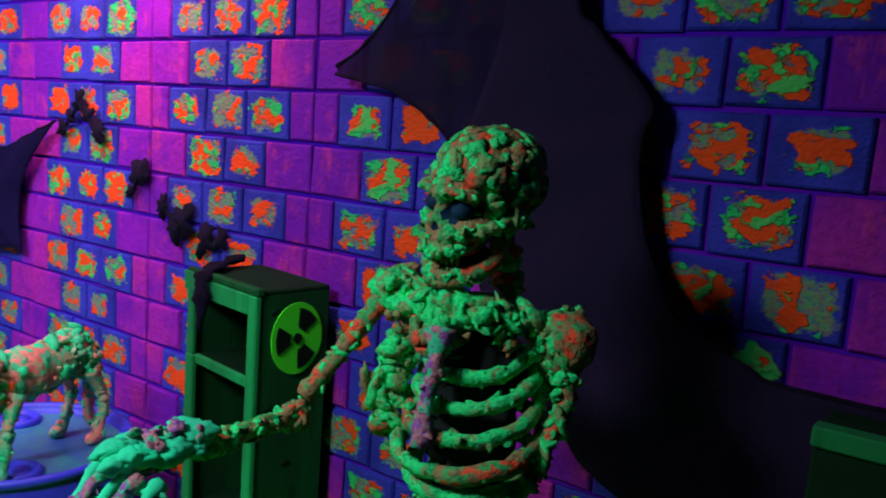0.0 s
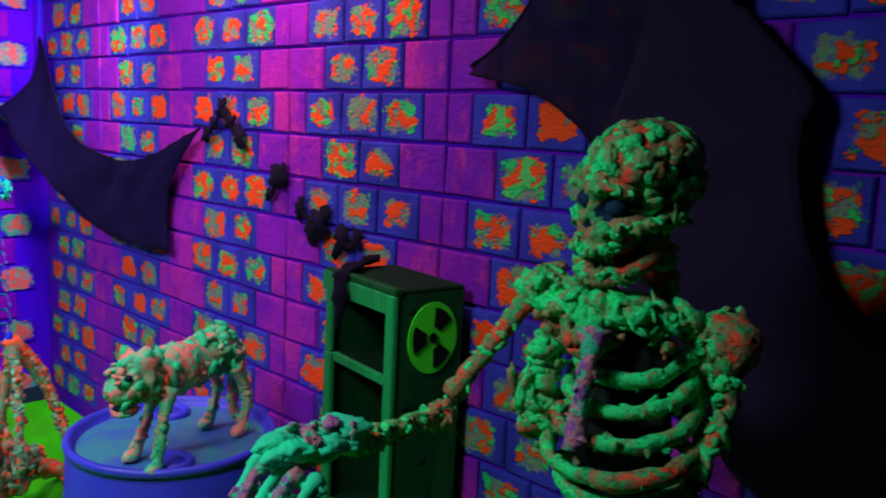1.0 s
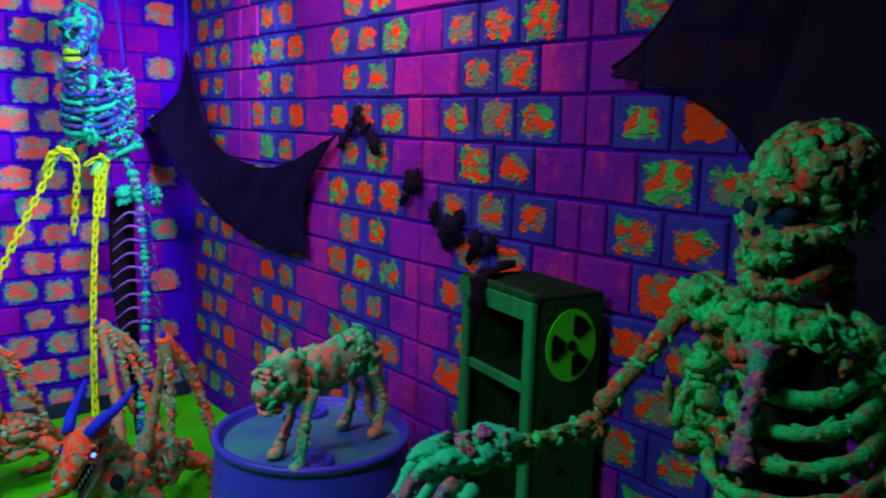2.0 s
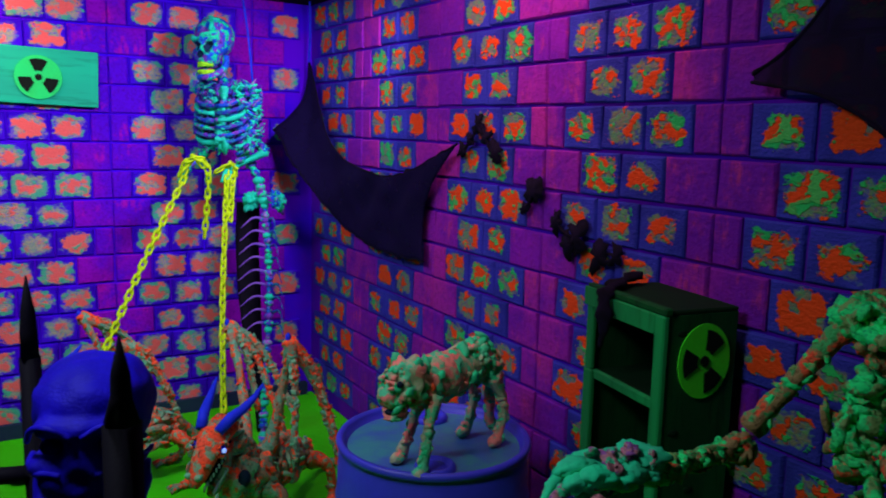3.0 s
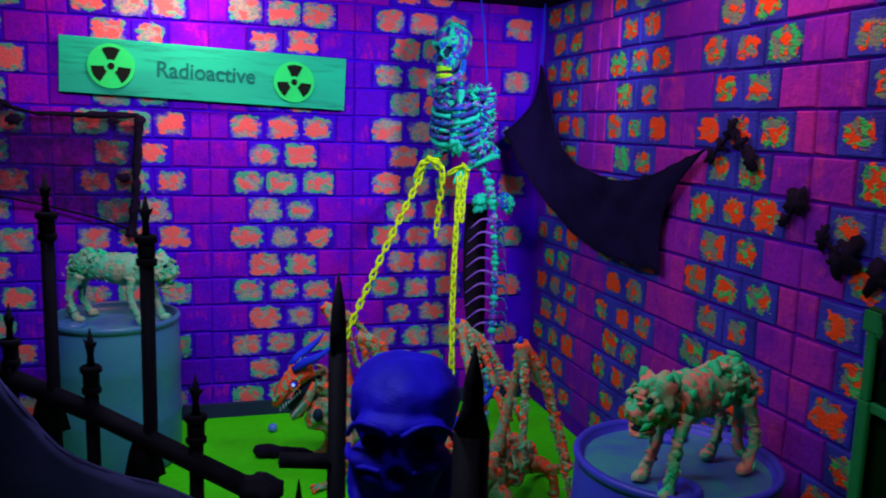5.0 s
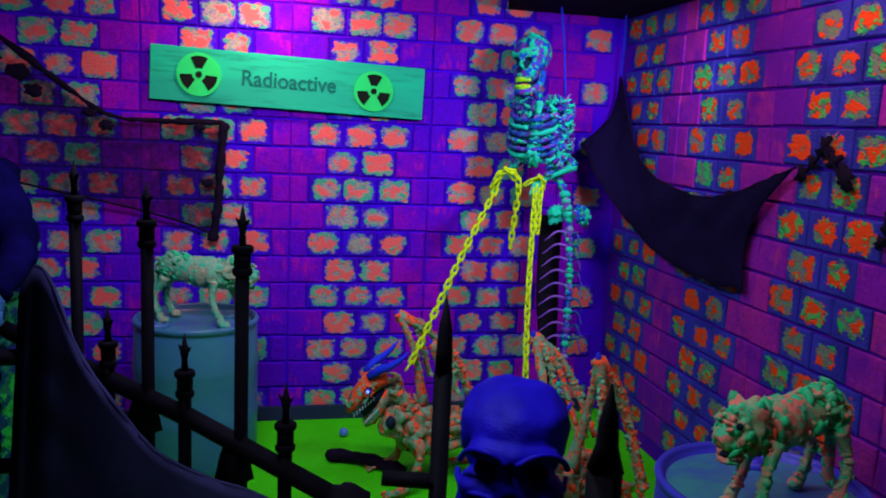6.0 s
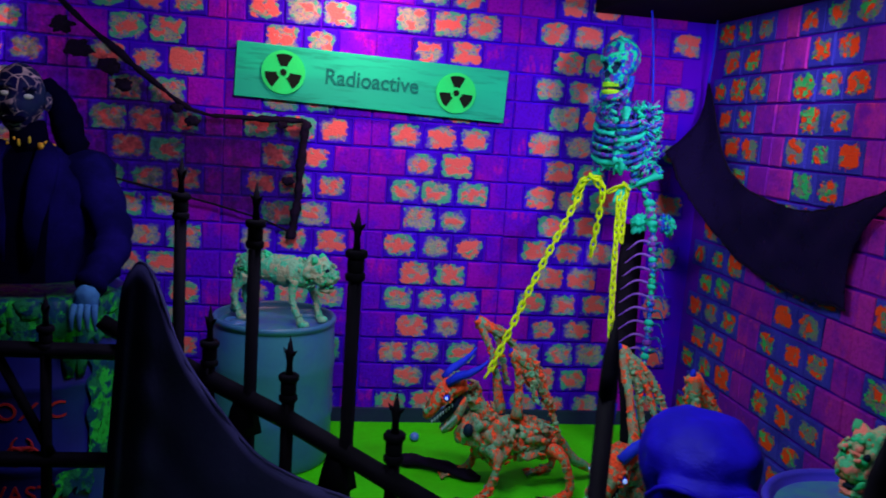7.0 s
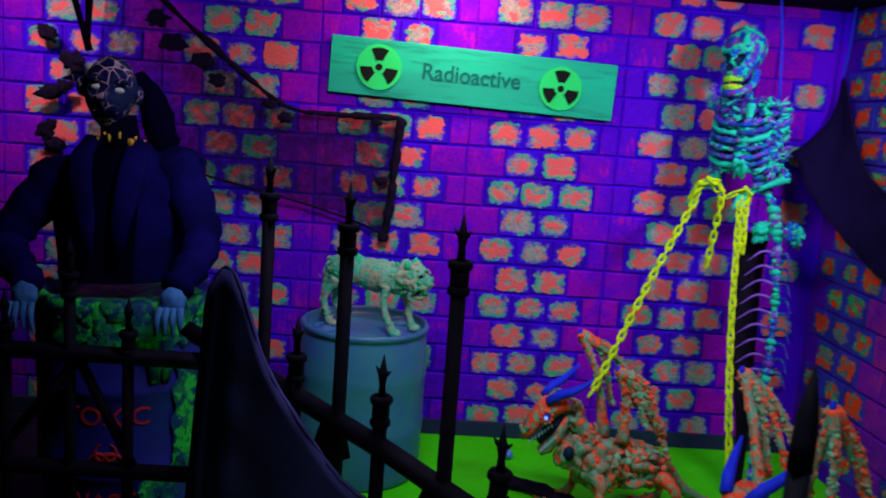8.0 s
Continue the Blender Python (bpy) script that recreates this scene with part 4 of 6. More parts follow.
# ---- lumpy cat skeletons on the drums ----
def bone_cat(m, seed, lump, label, body):
    """Head towards -x, feet at z = 0; about 0.4 m long."""
    sh = Shape()
    A, G, R, MO = 0, 1, 2, 3

    def warts(shape, pts, spread, r, count, slot, key, level=2):
        knobs(shape, pts, spread, r * lump, count, slot, key, level, 0.3)
    head = V((-0.185, 0, 0.262))
    blob(sh, head, (0.068, 0.062, 0.066), A, 4, 0.45)
    blob(sh, head + V((-0.055, 0, -0.025)), (0.045, 0.04, 0.036), A, 3, 0.4)
    blob(sh, head + V((-0.055, 0, -0.068)), (0.026, 0.024, 0.01), MO, 3)
    blob(sh, head + V((-0.045, 0, -0.085)), (0.04, 0.032, 0.012), A, 3, 0.4)
    for sy in (-1, 1):
        blob(sh, head + V((0.0, sy * 0.045, 0.055)), (0.018, 0.014, 0.02), G, 2, 0.6)
        blob(sh, head + V((-0.058, sy * 0.034, 0.012)), (0.01, 0.01, 0.01), MO, 2)
    warts(sh, (head, head + V((-0.05, 0, -0.02))), 0.06, 0.014, 60, G, seed, 1)
    warts(sh, (head, head + V((-0.05, 0, -0.02))), 0.06, 0.014, 60, A, seed + 8, 1)
    warts(sh, (head, head + V((-0.04, 0, -0.02))), 0.063, 0.011, 30, R, seed + 1, 1)
    back = curve((-0.15, 0, 0.24), (-0.06, 0, 0.245), (0.06, 0, 0.25), (0.14, 0, 0.27), (0.19, 0, 0.22), n=7)
    tube(sh, back, [0.05, 0.055, 0.06, 0.062, 0.063, 0.064, 0.065, 0.066, 0.066, 0.066, 0.065, 0.063, 0.06, 0.058, 0.056, 0.054, 0.052, 0.05, 0.05, 0.05, 0.05, 0.05, 0.05, 0.05, 0.048, 0.045, 0.04, 0.035, 0.03], A, 12, 0.25, 1.1)
    warts(sh, [p + V((0, 0, 0.04)) for p in back], 0.03, 0.022, 60, G, seed + 2)
    warts(sh, back, 0.066, 0.016, 150, A, seed + 3, 1)
    warts(sh, back, 0.066, 0.017, 90, G, seed + 33, 1)
    warts(sh, back, 0.066, 0.015, 34, R, seed + 4, 1)
    warts(sh, [p - V((0, 0, 0.04)) for p in back], 0.03, 0.014, 18, R, seed + 5, 1)
    for x, sy, kx in ((-0.11, -1, -0.04), (-0.09, 1, 0.0), (0.16, -1, 0.05), (0.15, 1, 0.05)):
        top, knee, foot = V((x, sy * 0.05, 0.22)), V((x + kx, sy * 0.06, 0.12)), V((x + kx * 0.4 - 0.005 - (0.045 if x < 0 else 0), sy * 0.065, 0.018))
        c = bone(sh, (top, knee, foot), 0.021, 0.015, A, 7, 0.4)
        warts(sh, c, 0.018, 0.014, 22, A, seed + 27 + sy, 1)
        warts(sh, c, 0.018, 0.012, 20, G, seed + 7 + int(x * 50) + sy, 1)
        blob(sh, foot + V((-0.012, 0, 0.0)), (0.03, 0.022, 0.018), A, 2, 0.3)
    tail = curve((0.19, 0, 0.24), (0.215, 0.01, 0.21), (0.225, 0.015, 0.14), (0.225, 0.01, 0.06), (0.235, 0.0, 0.03), n=6)
    tube(sh, tail, 0.017, A, 8, 0.4)
    warts(sh, tail, 0.014, 0.013, 46, G, seed + 12, 1)
    warts(sh, tail, 0.014, 0.01, 20, R, seed + 13, 1)
    ob = put("cat_figure", sh, [body, CAT_GREEN, DRAGON_RED if body is CAT_BONE else DRAGON_PALE, MOUTH])
    ob.matrix_world = m
    return tagged(ob, label, "cat figure", "bone cats")


bone_cat(pose(1.158, 2.3, 0.615, 0, 0, 17) @ Matrix.Diagonal((0.98, 0.95, 1.05, 1)), 300, 0.85, "green and pink lumpy bone cat standing on a blue drum", CAT_BONE)
bone_cat(pose(-0.58, 4.24, 0.672, 0, 0, 158), 340, 0.65, "pale green lumpy bone cat standing on a pale drum", CAT_MINT)

# ---- sign and warning badges ----
def sector(sh, r0, r1, a0, a1, y, slot, thick=0.003, steps=8):
    """A flat blade of the trefoil in the xz plane, facing -y."""
    v, f = [], []
    for k in range(steps + 1):
        a = radians(a0 + (a1 - a0) * k / steps)
        for r, yy in ((r0, y), (r1, y), (r0, y + thick), (r1, y + thick)):
            v.append((r * math.cos(a), yy, r * math.sin(a)))
    for k in range(steps):
        b, n = k * 4, k * 4 + 4
        f += [(b, b + 1, n + 1, n), (b + 1, b + 3, n + 3, n + 1), (b + 3, b + 2, n + 2, n + 3), (b + 2, b, n, n + 2)]
    f += [(0, 2, 3, 1), (steps * 4, steps * 4 + 1, steps * 4 + 3, steps * 4 + 2)]
    sh.add(v, f, slot, False)


def disc(sh, r, y0, y1, slot=0, sides=48):
    v = [(r * math.cos(2 * math.pi * k / sides), y, r * math.sin(2 * math.pi * k / sides)) for y in (y0, y1) for k in range(sides)]
    f = [tuple(range(sides)), tuple(range(2 * sides - 1, sides - 1, -1))] + [(k, k + sides, (k + 1) % sides + sides, (k + 1) % sides) for k in range(sides)]
    sh.add(v, f, slot, False)


def badge(parent, m, r, turn, thick, mat=BADGE):
    """A round trefoil badge: plate, three blades and a hub, under the thing that carries it."""
    sh = Shape()
    disc(sh, r, 0.0, -thick)
    plate = put("badge", sh, mat, parent, "round lime badge with a black trefoil")
    plate.matrix_world = m
    for k in range(3):
        sh = Shape()
        a = turn + 120 * k
        sector(sh, r * 0.3, r * 0.84, a - 27, a + 27, -thick - 0.004, 0)
        put("blade", sh, BADGE_BLACK, plate)
    sh = Shape()
    disc(sh, r * 0.15, -thick, -thick - 0.004, 0, 20)
    put("hub", sh, BADGE_BLACK, plate)


def letters(text, size, mat, parent, m, name="lettering", label="", thick=0.002, width=None, bold=0.0):
    data = bpy.data.curves.new(name, "FONT")
    data.body, data.size, data.extrude, data.align_x, data.align_y = text, size, thick, "CENTER", "CENTER"
    data.offset = bold
    tmp = new(name, data)
    me = bpy.data.meshes.new_from_object(tmp.evaluated_get(bpy.context.evaluated_depsgraph_get()))
    bpy.data.objects.remove(tmp)
    bpy.data.curves.remove(data)
    if width:
        xs = [v.co.x for v in me.vertices]
        k = width / (max(xs) - min(xs))
        for v in me.vertices:
            v.co.x *= k
    me.materials.clear()
    me.materials.append(mat)
    ob = new(name, me)
    ob.parent = parent
    ob.matrix_world = m
    if label:
        ob["label"] = label
    return ob


def warning_sign():
    sign = empty("warning_sign", pose(-0.168, 4.705, 1.825, 0, 1.7, 0))
    sh = Shape()
    box(sh, (-0.695, -0.012, -0.135), (0.695, 0.012, 0.135), 0, 0.004)
    put("board", sh, SIGN, sign)
    bpy.context.view_layer.update()
    m = sign.matrix_world
    badge(sign, m @ pose(-0.458, -0.012, 0.004), 0.108, 90, 0.012)
    badge(sign, m @ pose(0.426, -0.012, -0.006), 0.104, 90, 0.012)
    letters("Radioactive", 0.11, SIGN_TEXT, sign, m @ pose(-0.012, -0.014, 0.004, 90, 0, 0), "lettering", "dark letters reading Radioactive", 0.002, 0.475, 0.0015)
    return tagged(sign, "teal painted wooden board with two trefoil badges", "sign")


warning_sign()


# ---- green crate shelf by the wall ----
def crate_shelf():
    thing = empty("crate_shelf", pose(1.4, 1.67, 0))
    m = Matrix.Rotation(radians(-9), 4, "Z")
    W, D, H = 0.345, 0.225, 1.185

    def plank(name, lo, hi, mat=CRATE_GREEN, bev=0.004):
        sh = Shape()
        box(sh, lo, hi, 0, bev, m)
        return put(name, sh, mat, thing)
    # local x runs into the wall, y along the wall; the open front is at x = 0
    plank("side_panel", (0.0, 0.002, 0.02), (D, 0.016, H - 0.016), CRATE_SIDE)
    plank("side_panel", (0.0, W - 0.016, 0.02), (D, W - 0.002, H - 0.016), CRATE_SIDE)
    # the inside's shade is put into the colour of back, shelves and slats
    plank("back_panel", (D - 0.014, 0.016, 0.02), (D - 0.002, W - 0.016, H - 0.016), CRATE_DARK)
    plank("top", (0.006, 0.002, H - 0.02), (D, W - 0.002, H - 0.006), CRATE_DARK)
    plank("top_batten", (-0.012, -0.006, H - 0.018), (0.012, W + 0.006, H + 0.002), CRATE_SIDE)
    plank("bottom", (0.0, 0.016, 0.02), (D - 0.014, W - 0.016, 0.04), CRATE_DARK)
    # shelves coloured as shaded, their front edges in the lit green
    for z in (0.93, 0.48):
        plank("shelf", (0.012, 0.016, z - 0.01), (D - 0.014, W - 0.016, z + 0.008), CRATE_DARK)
        plank("shelf_edge", (-0.004, 0.03, z - 0.016), (0.012, W - 0.03, z + 0.012))
    plank("front_post", (-0.014, -0.004, 0.0), (0.004, 0.034, H - 0.018))
    plank("front_post", (-0.014, W - 0.036, 0.0), (0.004, W + 0.004, 0.94))
    plank("front_post", (-0.012, W - 0.03, 0.94), (0.004, W + 0.002, H - 0.018))
    plank("front_rail", (-0.014, 0.034, H - 0.072), (0.004, W - 0.036, H - 0.018))
    plank("front_rail", (-0.018, W - 0.06, H - 0.06), (-0.013, W + 0.01, H - 0.006))
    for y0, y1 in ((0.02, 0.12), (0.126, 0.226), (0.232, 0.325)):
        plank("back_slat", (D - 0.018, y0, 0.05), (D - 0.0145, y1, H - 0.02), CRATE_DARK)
    bpy.context.view_layer.update()
    badge(thing, thing.matrix_world @ m @ pose(0.118, 0.0, 1.044) @ Matrix.Diagonal((0.82, 1, 1, 1)), 0.098, 60, 0.004, BADGE_LIME)
    for x, z in ((0.04, 0.86), (0.17, 0.82), (0.1, 0.7), (0.05, 1.12)):
        sh = Shape()
        blob(sh, m @ V((x, 0.001, z)), (0.016, 0.003, 0.009), 0, 2, 0.4, m)
        put("knot", sh, CRATE_DARK, thing)
    return tagged(thing, "green stained crate standing on end as a shelf", "shelf")


crate_shelf()


# a second low crate at the foot of the black drape, only its rim showing
def low_crate():
    thing = empty("crate", pose(1.42, 0.012, 0))
    def plank(name, lo, hi, mat):
        sh = Shape()
        box(sh, lo, hi, 0, 0.004)
        put(name, sh, mat, thing)
    plank("front_panel", (0.0, 0.0, 0.0), (0.016, 0.36, 1.152), CRATE_DARK)
    plank("side_panel", (0.016, 0.0, 0.0), (0.2, 0.016, 1.152), CRATE_DARK)
    plank("side_panel", (0.016, 0.344, 0.0), (0.2, 0.36, 1.152), CRATE_DARK)
    plank("rim_slat", (-0.012, -0.01, 1.152), (0.03, 0.362, 1.187), CRATE_GREEN)
    plank("top", (0.03, 0.0, 1.152), (0.2, 0.36, 1.172), CRATE_DARK)
    return tagged(thing, "dark crate with a green top slat beside the wall", "crate")


low_crate()


# ---- yellow chains ----
def link_mesh():
    sh = Shape()
    pts = []
    for k in range(16):
        a = 2 * math.pi * k / 16
        pts.append(V((0.0115 * math.cos(a), 0, 0.0115 * math.sin(a) + math.copysign(0.0155, math.sin(a) + 1e-9))))
    pts += pts[:2]
    tube(sh, pts, 0.006, 0, 7)
    return sh.mesh("link", [CHAIN])


LINK = link_mesh()


def chain(name, lines, label):
    """Links threaded along each line, every other one turned a quarter."""
    thing = empty(name, Matrix.Translation(lines[0][0]))
    inv = Matrix.Translation(-V(lines[0][0]))
    step = 0.04
    for line in lines:
        pts = curve(*line, n=12)
        left, k = 0.0, 0
        for a, b in zip(pts, pts[1:]):
            d = b - a
            while left < d.length:
                p = a + d.normalized() * left
                q = d.to_track_quat("Z", "Y").to_matrix().to_4x4()
                ob = new("link", LINK)
                ob.parent = thing
                ob.matrix_basis = inv @ Matrix.Translation(p) @ q @ Matrix.Rotation(radians(45 + 90 * (k % 2) + 11 * math.sin(k * 1.7)), 4, "Z")
                left, k = left + step, k + 1
            left -= d.length
    return tagged(thing, label, "chain", "yellow chains")


chain("chain", (((0.86, 4.32, 1.36), (0.62, 4.12, 0.98), (0.4, 3.92, 0.61), (0.34, 3.87, 0.53)),
                ((0.83, 4.3, 1.37), (0.86, 4.28, 1.425), (0.93, 4.28, 1.43), (0.96, 4.29, 1.36), (0.955, 4.31, 1.2), (0.945, 4.32, 1.06)),
                ((0.85, 4.3, 1.39), (0.89, 4.27, 1.44), (0.93, 4.28, 1.405))), "bright yellow plastic chain hung from a bony hand")
chain("chain", (((1.068, 4.345, 1.36), (0.927, 3.935, 0.89), (0.845, 3.66, 0.6), (0.792, 3.46, 0.41)),
                ((1.1, 4.345, 1.36), (1.06, 4.24, 1.24), (1.025, 4.15, 1.14)),
                ((1.03, 4.35, 1.375), (1.06, 4.335, 1.395), (1.1, 4.335, 1.4), (1.112, 4.35, 1.345))), "bright yellow plastic chain hung from a bony hand")


# ---- black gauze and cloth ----
def sheet(name, top, bottom, mat, label, nu=40, nv=26, ragged=0.0, wave=0.01, axis=(0, 1, 0), seed=0, category="drape", thick=0.0, bow_a=(0, 0, 0), bow_b=(0, 0, 0), hems=()):
    """Cloth spanned between two lines, with soft folds and, if asked, a ragged lower edge and moth holes."""
    t, b = curve(*top, n=nu), curve(*bottom, n=nu)
    sh = Shape()
    v = []
    ax = V(axis)
    for i in range(nu + 1):
        p, q = t[round(i * (len(t) - 1) / nu)], b[round(i * (len(b) - 1) / nu)]
        cut = 1 + ragged * (noise.noise(V((i * 0.55, seed, 0))) + 0.6 * noise.noise(V((i * 1.7, seed, 4))))
        cut0 = -0.5 * ragged * noise.noise(V((i * 0.9, seed + 9, 0)))
        for j in range(nv + 1):
            s = cut0 + (cut - cut0) * j / nv
            w = p.lerp(q, s) + math.sin(math.pi * min(1, max(0, s))) * (V(bow_a) * (1 - i / nu) ** 4 + V(bow_b) * (i / nu) ** 3)
            v.append(w + ax * (wave * (math.sin(i * 0.55 + seed) + noise.noise(w * 9)) * math.sin(math.pi * min(1, max(0, s)) * 0.9 + 0.2)))
    f = [(i * (nv + 1) + j, (i + 1) * (nv + 1) + j, (i + 1) * (nv + 1) + j + 1, i * (nv + 1) + j + 1) for i in range(nu) for j in range(nv)]
    sh.add([p[:] for p in v], f, 0)
    ob = put(name, sh, mat)
    if thick:
        so = ob.modifiers.new("thickness", "SOLIDIFY")
        so.thickness = thick
    for j in hems:
        sh = Shape()
        tube(sh, [v[i * (nv + 1) + j] for i in range(nu + 1)], [0.005 + 0.0025 * noise.noise(V((i * 0.4, seed, j))) for i in range(nu + 1)], 0, 6, 0.3)
        put("hem", sh, SHRED if mat is not FENCE_CLOTH else FENCE_CLOTH, ob, "rolled dark hem")
    return tagged(ob, label, category)


# crescent across the corner
sheet("corner_drape", ((1.63, 4.66, 1.97), (1.6, 4.27, 1.52), (1.6, 3.8, 1.395), (1.6, 3.45, 1.41), (1.615, 3.03, 1.55)),
      ((1.4, 4.6, 1.585), (1.5, 4.42, 1.33), (1.6, 4.05, 1.09), (1.61, 3.65, 1.03), (1.62, 3.28, 1.03)), GAUZE_CORNER,
      "black gauze drape strung across the wall corner", 48, 24, 0.05, 0.012, (-1, -0.4, 0), 3, thick=0.003, bow_a=(0.06, 0.0, -0.03), bow_b=(0.0, 0.13, 0.0), hems=(0, 24))
# large drape on the wall behind the leaning skeleton: a hanging panel and a corner drawn out to a point
sheet("wall_drape", ((1.605, 1.645, 1.762), (1.605, 1.56, 1.81), (1.605, 1.45, 1.93), (1.605, 1.37, 2.15), (1.605, 1.3, 2.42), (1.605, 1.02, 2.42)),
      ((1.605, 1.645, 1.742), (1.605, 1.56, 1.728), (1.605, 1.435, 1.7), (1.605, 1.29, 1.615), (1.605, 1.2, 1.5), (1.605, 1.09, 1.33)), GAUZE_RIGHT,
      "large sheer black drape pinned against the block wall", 48, 30, 0.0, 0.006, (-1, 0, 0), 5, thick=0.002, hems=(0, 30))
sheet("wall_drape", ((1.585, 1.02, 2.42), (1.585, 0.96, 1.93), (1.585, 0.9, 1.84), (1.585, 0.775, 1.705), (1.585, 0.782, 1.64), (1.585, 0.783, 1.56), (1.585, 0.747, 1.41), (1.585, 0.65, 1.277), (1.585, 0.521, 1.212), (1.585, 0.4, 1.19), (1.585, -0.3, 1.2)),
      ((1.585, 1.16, 2.42), (1.585, 1.13, 1.95), (1.585, 1.14, 1.8), (1.585, 1.2, 1.62), (1.585, 1.2, 1.5), (1.585, 1.17, 1.35), (1.585, 1.1, 1.2), (1.585, 1.0, 1.07), (1.58, 0.893, 0.98), (1.575, 0.7, 0.86), (1.575, -0.3, 0.5)), GAUZE_HEAVY,
      "heavy black drape falling along the block wall", 60, 20, 0.0, 0.006, (-1, 0, 0), 7, thick=0.003, hems=(0,))
# net strung from the ceiling to the back wall
net = sheet("torn_net", ((-1.75, 4.3, 2.2), (-1.45, 4.5, 1.93), (-1.2, 4.62, 1.72), (-1.02, 4.66, 1.615), (-0.75, 4.68, 1.605), (-0.5, 4.7, 1.61)),
      ((-1.85, 4.3, 1.42), (-1.5, 4.55, 1.3), (-1.25, 4.62, 1.22), (-1.02, 4.66, 1.18), (-0.72, 4.68, 1.11), (-0.53, 4.7, 1.02)), GAUZE_NET,
      "torn black netting sagging before the block wall", 60, 30, 0.03, 0.01, (0, -1, 0), 11, "netting")


def net_cords():
    """The rolled hems and torn knots of the net."""
    sh = Shape()
    hem = curve((-2.1, 4.1, 2.42), (-1.75, 4.3, 2.2), (-1.45, 4.5, 1.93), (-1.2, 4.62, 1.72), (-1.02, 4.655, 1.615), (-0.75, 4.675, 1.605), (-0.5, 4.695, 1.61), n=10)
    tube(sh, hem, [0.014 + 0.012 * noise.noise(p * 9) for p in hem], 0, 6, 0.7)
    edge = curve((-0.5, 4.69, 1.61), (-0.52, 4.69, 1.4), (-0.53, 4.69, 1.2), (-0.56, 4.69, 1.0), n=10)
    tube(sh, edge, [0.022 + 0.014 * noise.noise(p * 14) for p in edge], 0, 6, 0.7)
    low = curve((-0.53, 4.69, 1.02), (-0.72, 4.675, 1.1), (-1.02, 4.655, 1.18), (-1.5, 4.54, 1.3), n=10)
    tube(sh, low, 0.006, 0, 6, 0.5)
    for a, b in (((-1.95, 3.9, 2.42), (-1.72, 4.0, 1.78)), ((-1.75, 3.95, 2.42), (-1.73, 4.0, 1.8))):
        tube(sh, curve(a, tuple((V(a) + V(b)) / 2 + V((0.03, 0, 0))), b, n=6), 0.014, 0, 6, 0.5)
    rnd = random.Random(6)
    for x, z, s in ((-1.62, 1.97, 0.05), (-1.55, 1.87, 0.055), (-1.42, 1.8, 0.05), (-1.36, 1.72, 0.04), (-1.05, 1.57, 0.035), (-0.62, 1.58, 0.025), (-0.58, 1.3, 0.03), (-1.12, 1.63, 0.03)):
        blob(sh, (x, 4.5 + (x + 1.62) * 0.17, z), (s, 0.006, s * 0.7), 0, 3, 0.7)
    for x, z, s in ((-2.17, 1.88, 0.045), (-2.06, 1.755, 0.055), (-2.17, 1.61, 0.05), (-2.1, 1.64, 0.04), (-2.18, 1.43, 0.05), (-2.14, 1.36, 0.045)):
        blob(sh, (x, 4.66, z), (s, 0.006, s * 0.7), 0, 3, 0.9, Matrix.Rotation(rnd.uniform(-1, 1), 3, "Y"))
    put("hem", sh, SHRED, net, "rolled black hems and torn knots")


net_cords()


def shreds(points, seed):
    """A string of torn black scraps hanging on the wall."""
    rnd = random.Random(seed)
    thing = empty("torn_garland")
    for (y, z, s) in points:
        n = 22
        sh = Shape()
        ring = []
        for k in range(n):
            a = 2 * math.pi * k / n
            r = s * (0.8 + 0.7 * noise.noise(V((math.cos(a) * 1.7 + y * 9, math.sin(a) * 1.7, z * 9))) + rnd.uniform(-0.2, 0.2))
            ring.append((1.645 + rnd.uniform(-0.012, 0.006), y + r * math.cos(a), z + r * 1.1 * math.sin(a)))
        v = [(1.63, y, z)] + ring + [(x + 0.004, yy, zz) for x, yy, zz in ring]
        f = [(0, 1 + k, 1 + (k + 1) % n) for k in range(n)] + [(1 + k, 1 + n + k, 1 + n + (k + 1) % n, 1 + (k + 1) % n) for k in range(n)]
        sh.add(v, f, 0)
        put("scrap", sh, SHRED, thing)
    for (a, b) in zip(points, points[1:]):
        p, q = V((1.64, a[0], a[1])), V((1.64, b[0], b[1]))
        if (p - q).length < 0.14:
            sh = Shape()
            tube(sh, curve(p, (p + q) / 2 + V((0, 0, -0.015)), q, n=6), 0.006, 0, 6, 0.6)
            put("cord", sh, SHRED, thing)
    return tagged(thing, "torn black cloth scraps strung on the block wall", "garland")


shreds(((3.03, 1.53, 0.035), (2.98, 1.57, 0.03), (2.92, 1.63, 0.05), (2.86, 1.58, 0.045), (2.8, 1.525, 0.05), (2.55, 1.4, 0.06), (2.6, 1.34, 0.03), (2.42, 1.31, 0.045), (2.31, 1.27, 0.05), (2.36, 1.24, 0.045), (2.2, 1.22, 0.055), (2.12, 1.23, 0.04)), 21)
shreds(((3.33, 1.42, 0.022), (3.5, 1.41, 0.018)), 23)


def scrap_on_crate():
    sh = Shape()
    fold = curve((1.6, 1.98, 1.205), (1.48, 1.94, 1.195), (1.4, 1.9, 1.175), (1.385, 1.88, 1.1), (1.392, 1.9, 1.03), n=6)
    tube(sh, fold, [0.02 + 0.006 * math.sin(i * 1.3) if i < 18 else 0.016 - 0.002 * (i - 18) for i in range(len(fold))], 0, 9, 0.7, 0.5)
    return tagged(put("black_rag", sh, SHRED), "black rag thrown over the top of the crate", "rag")


scrap_on_crate()


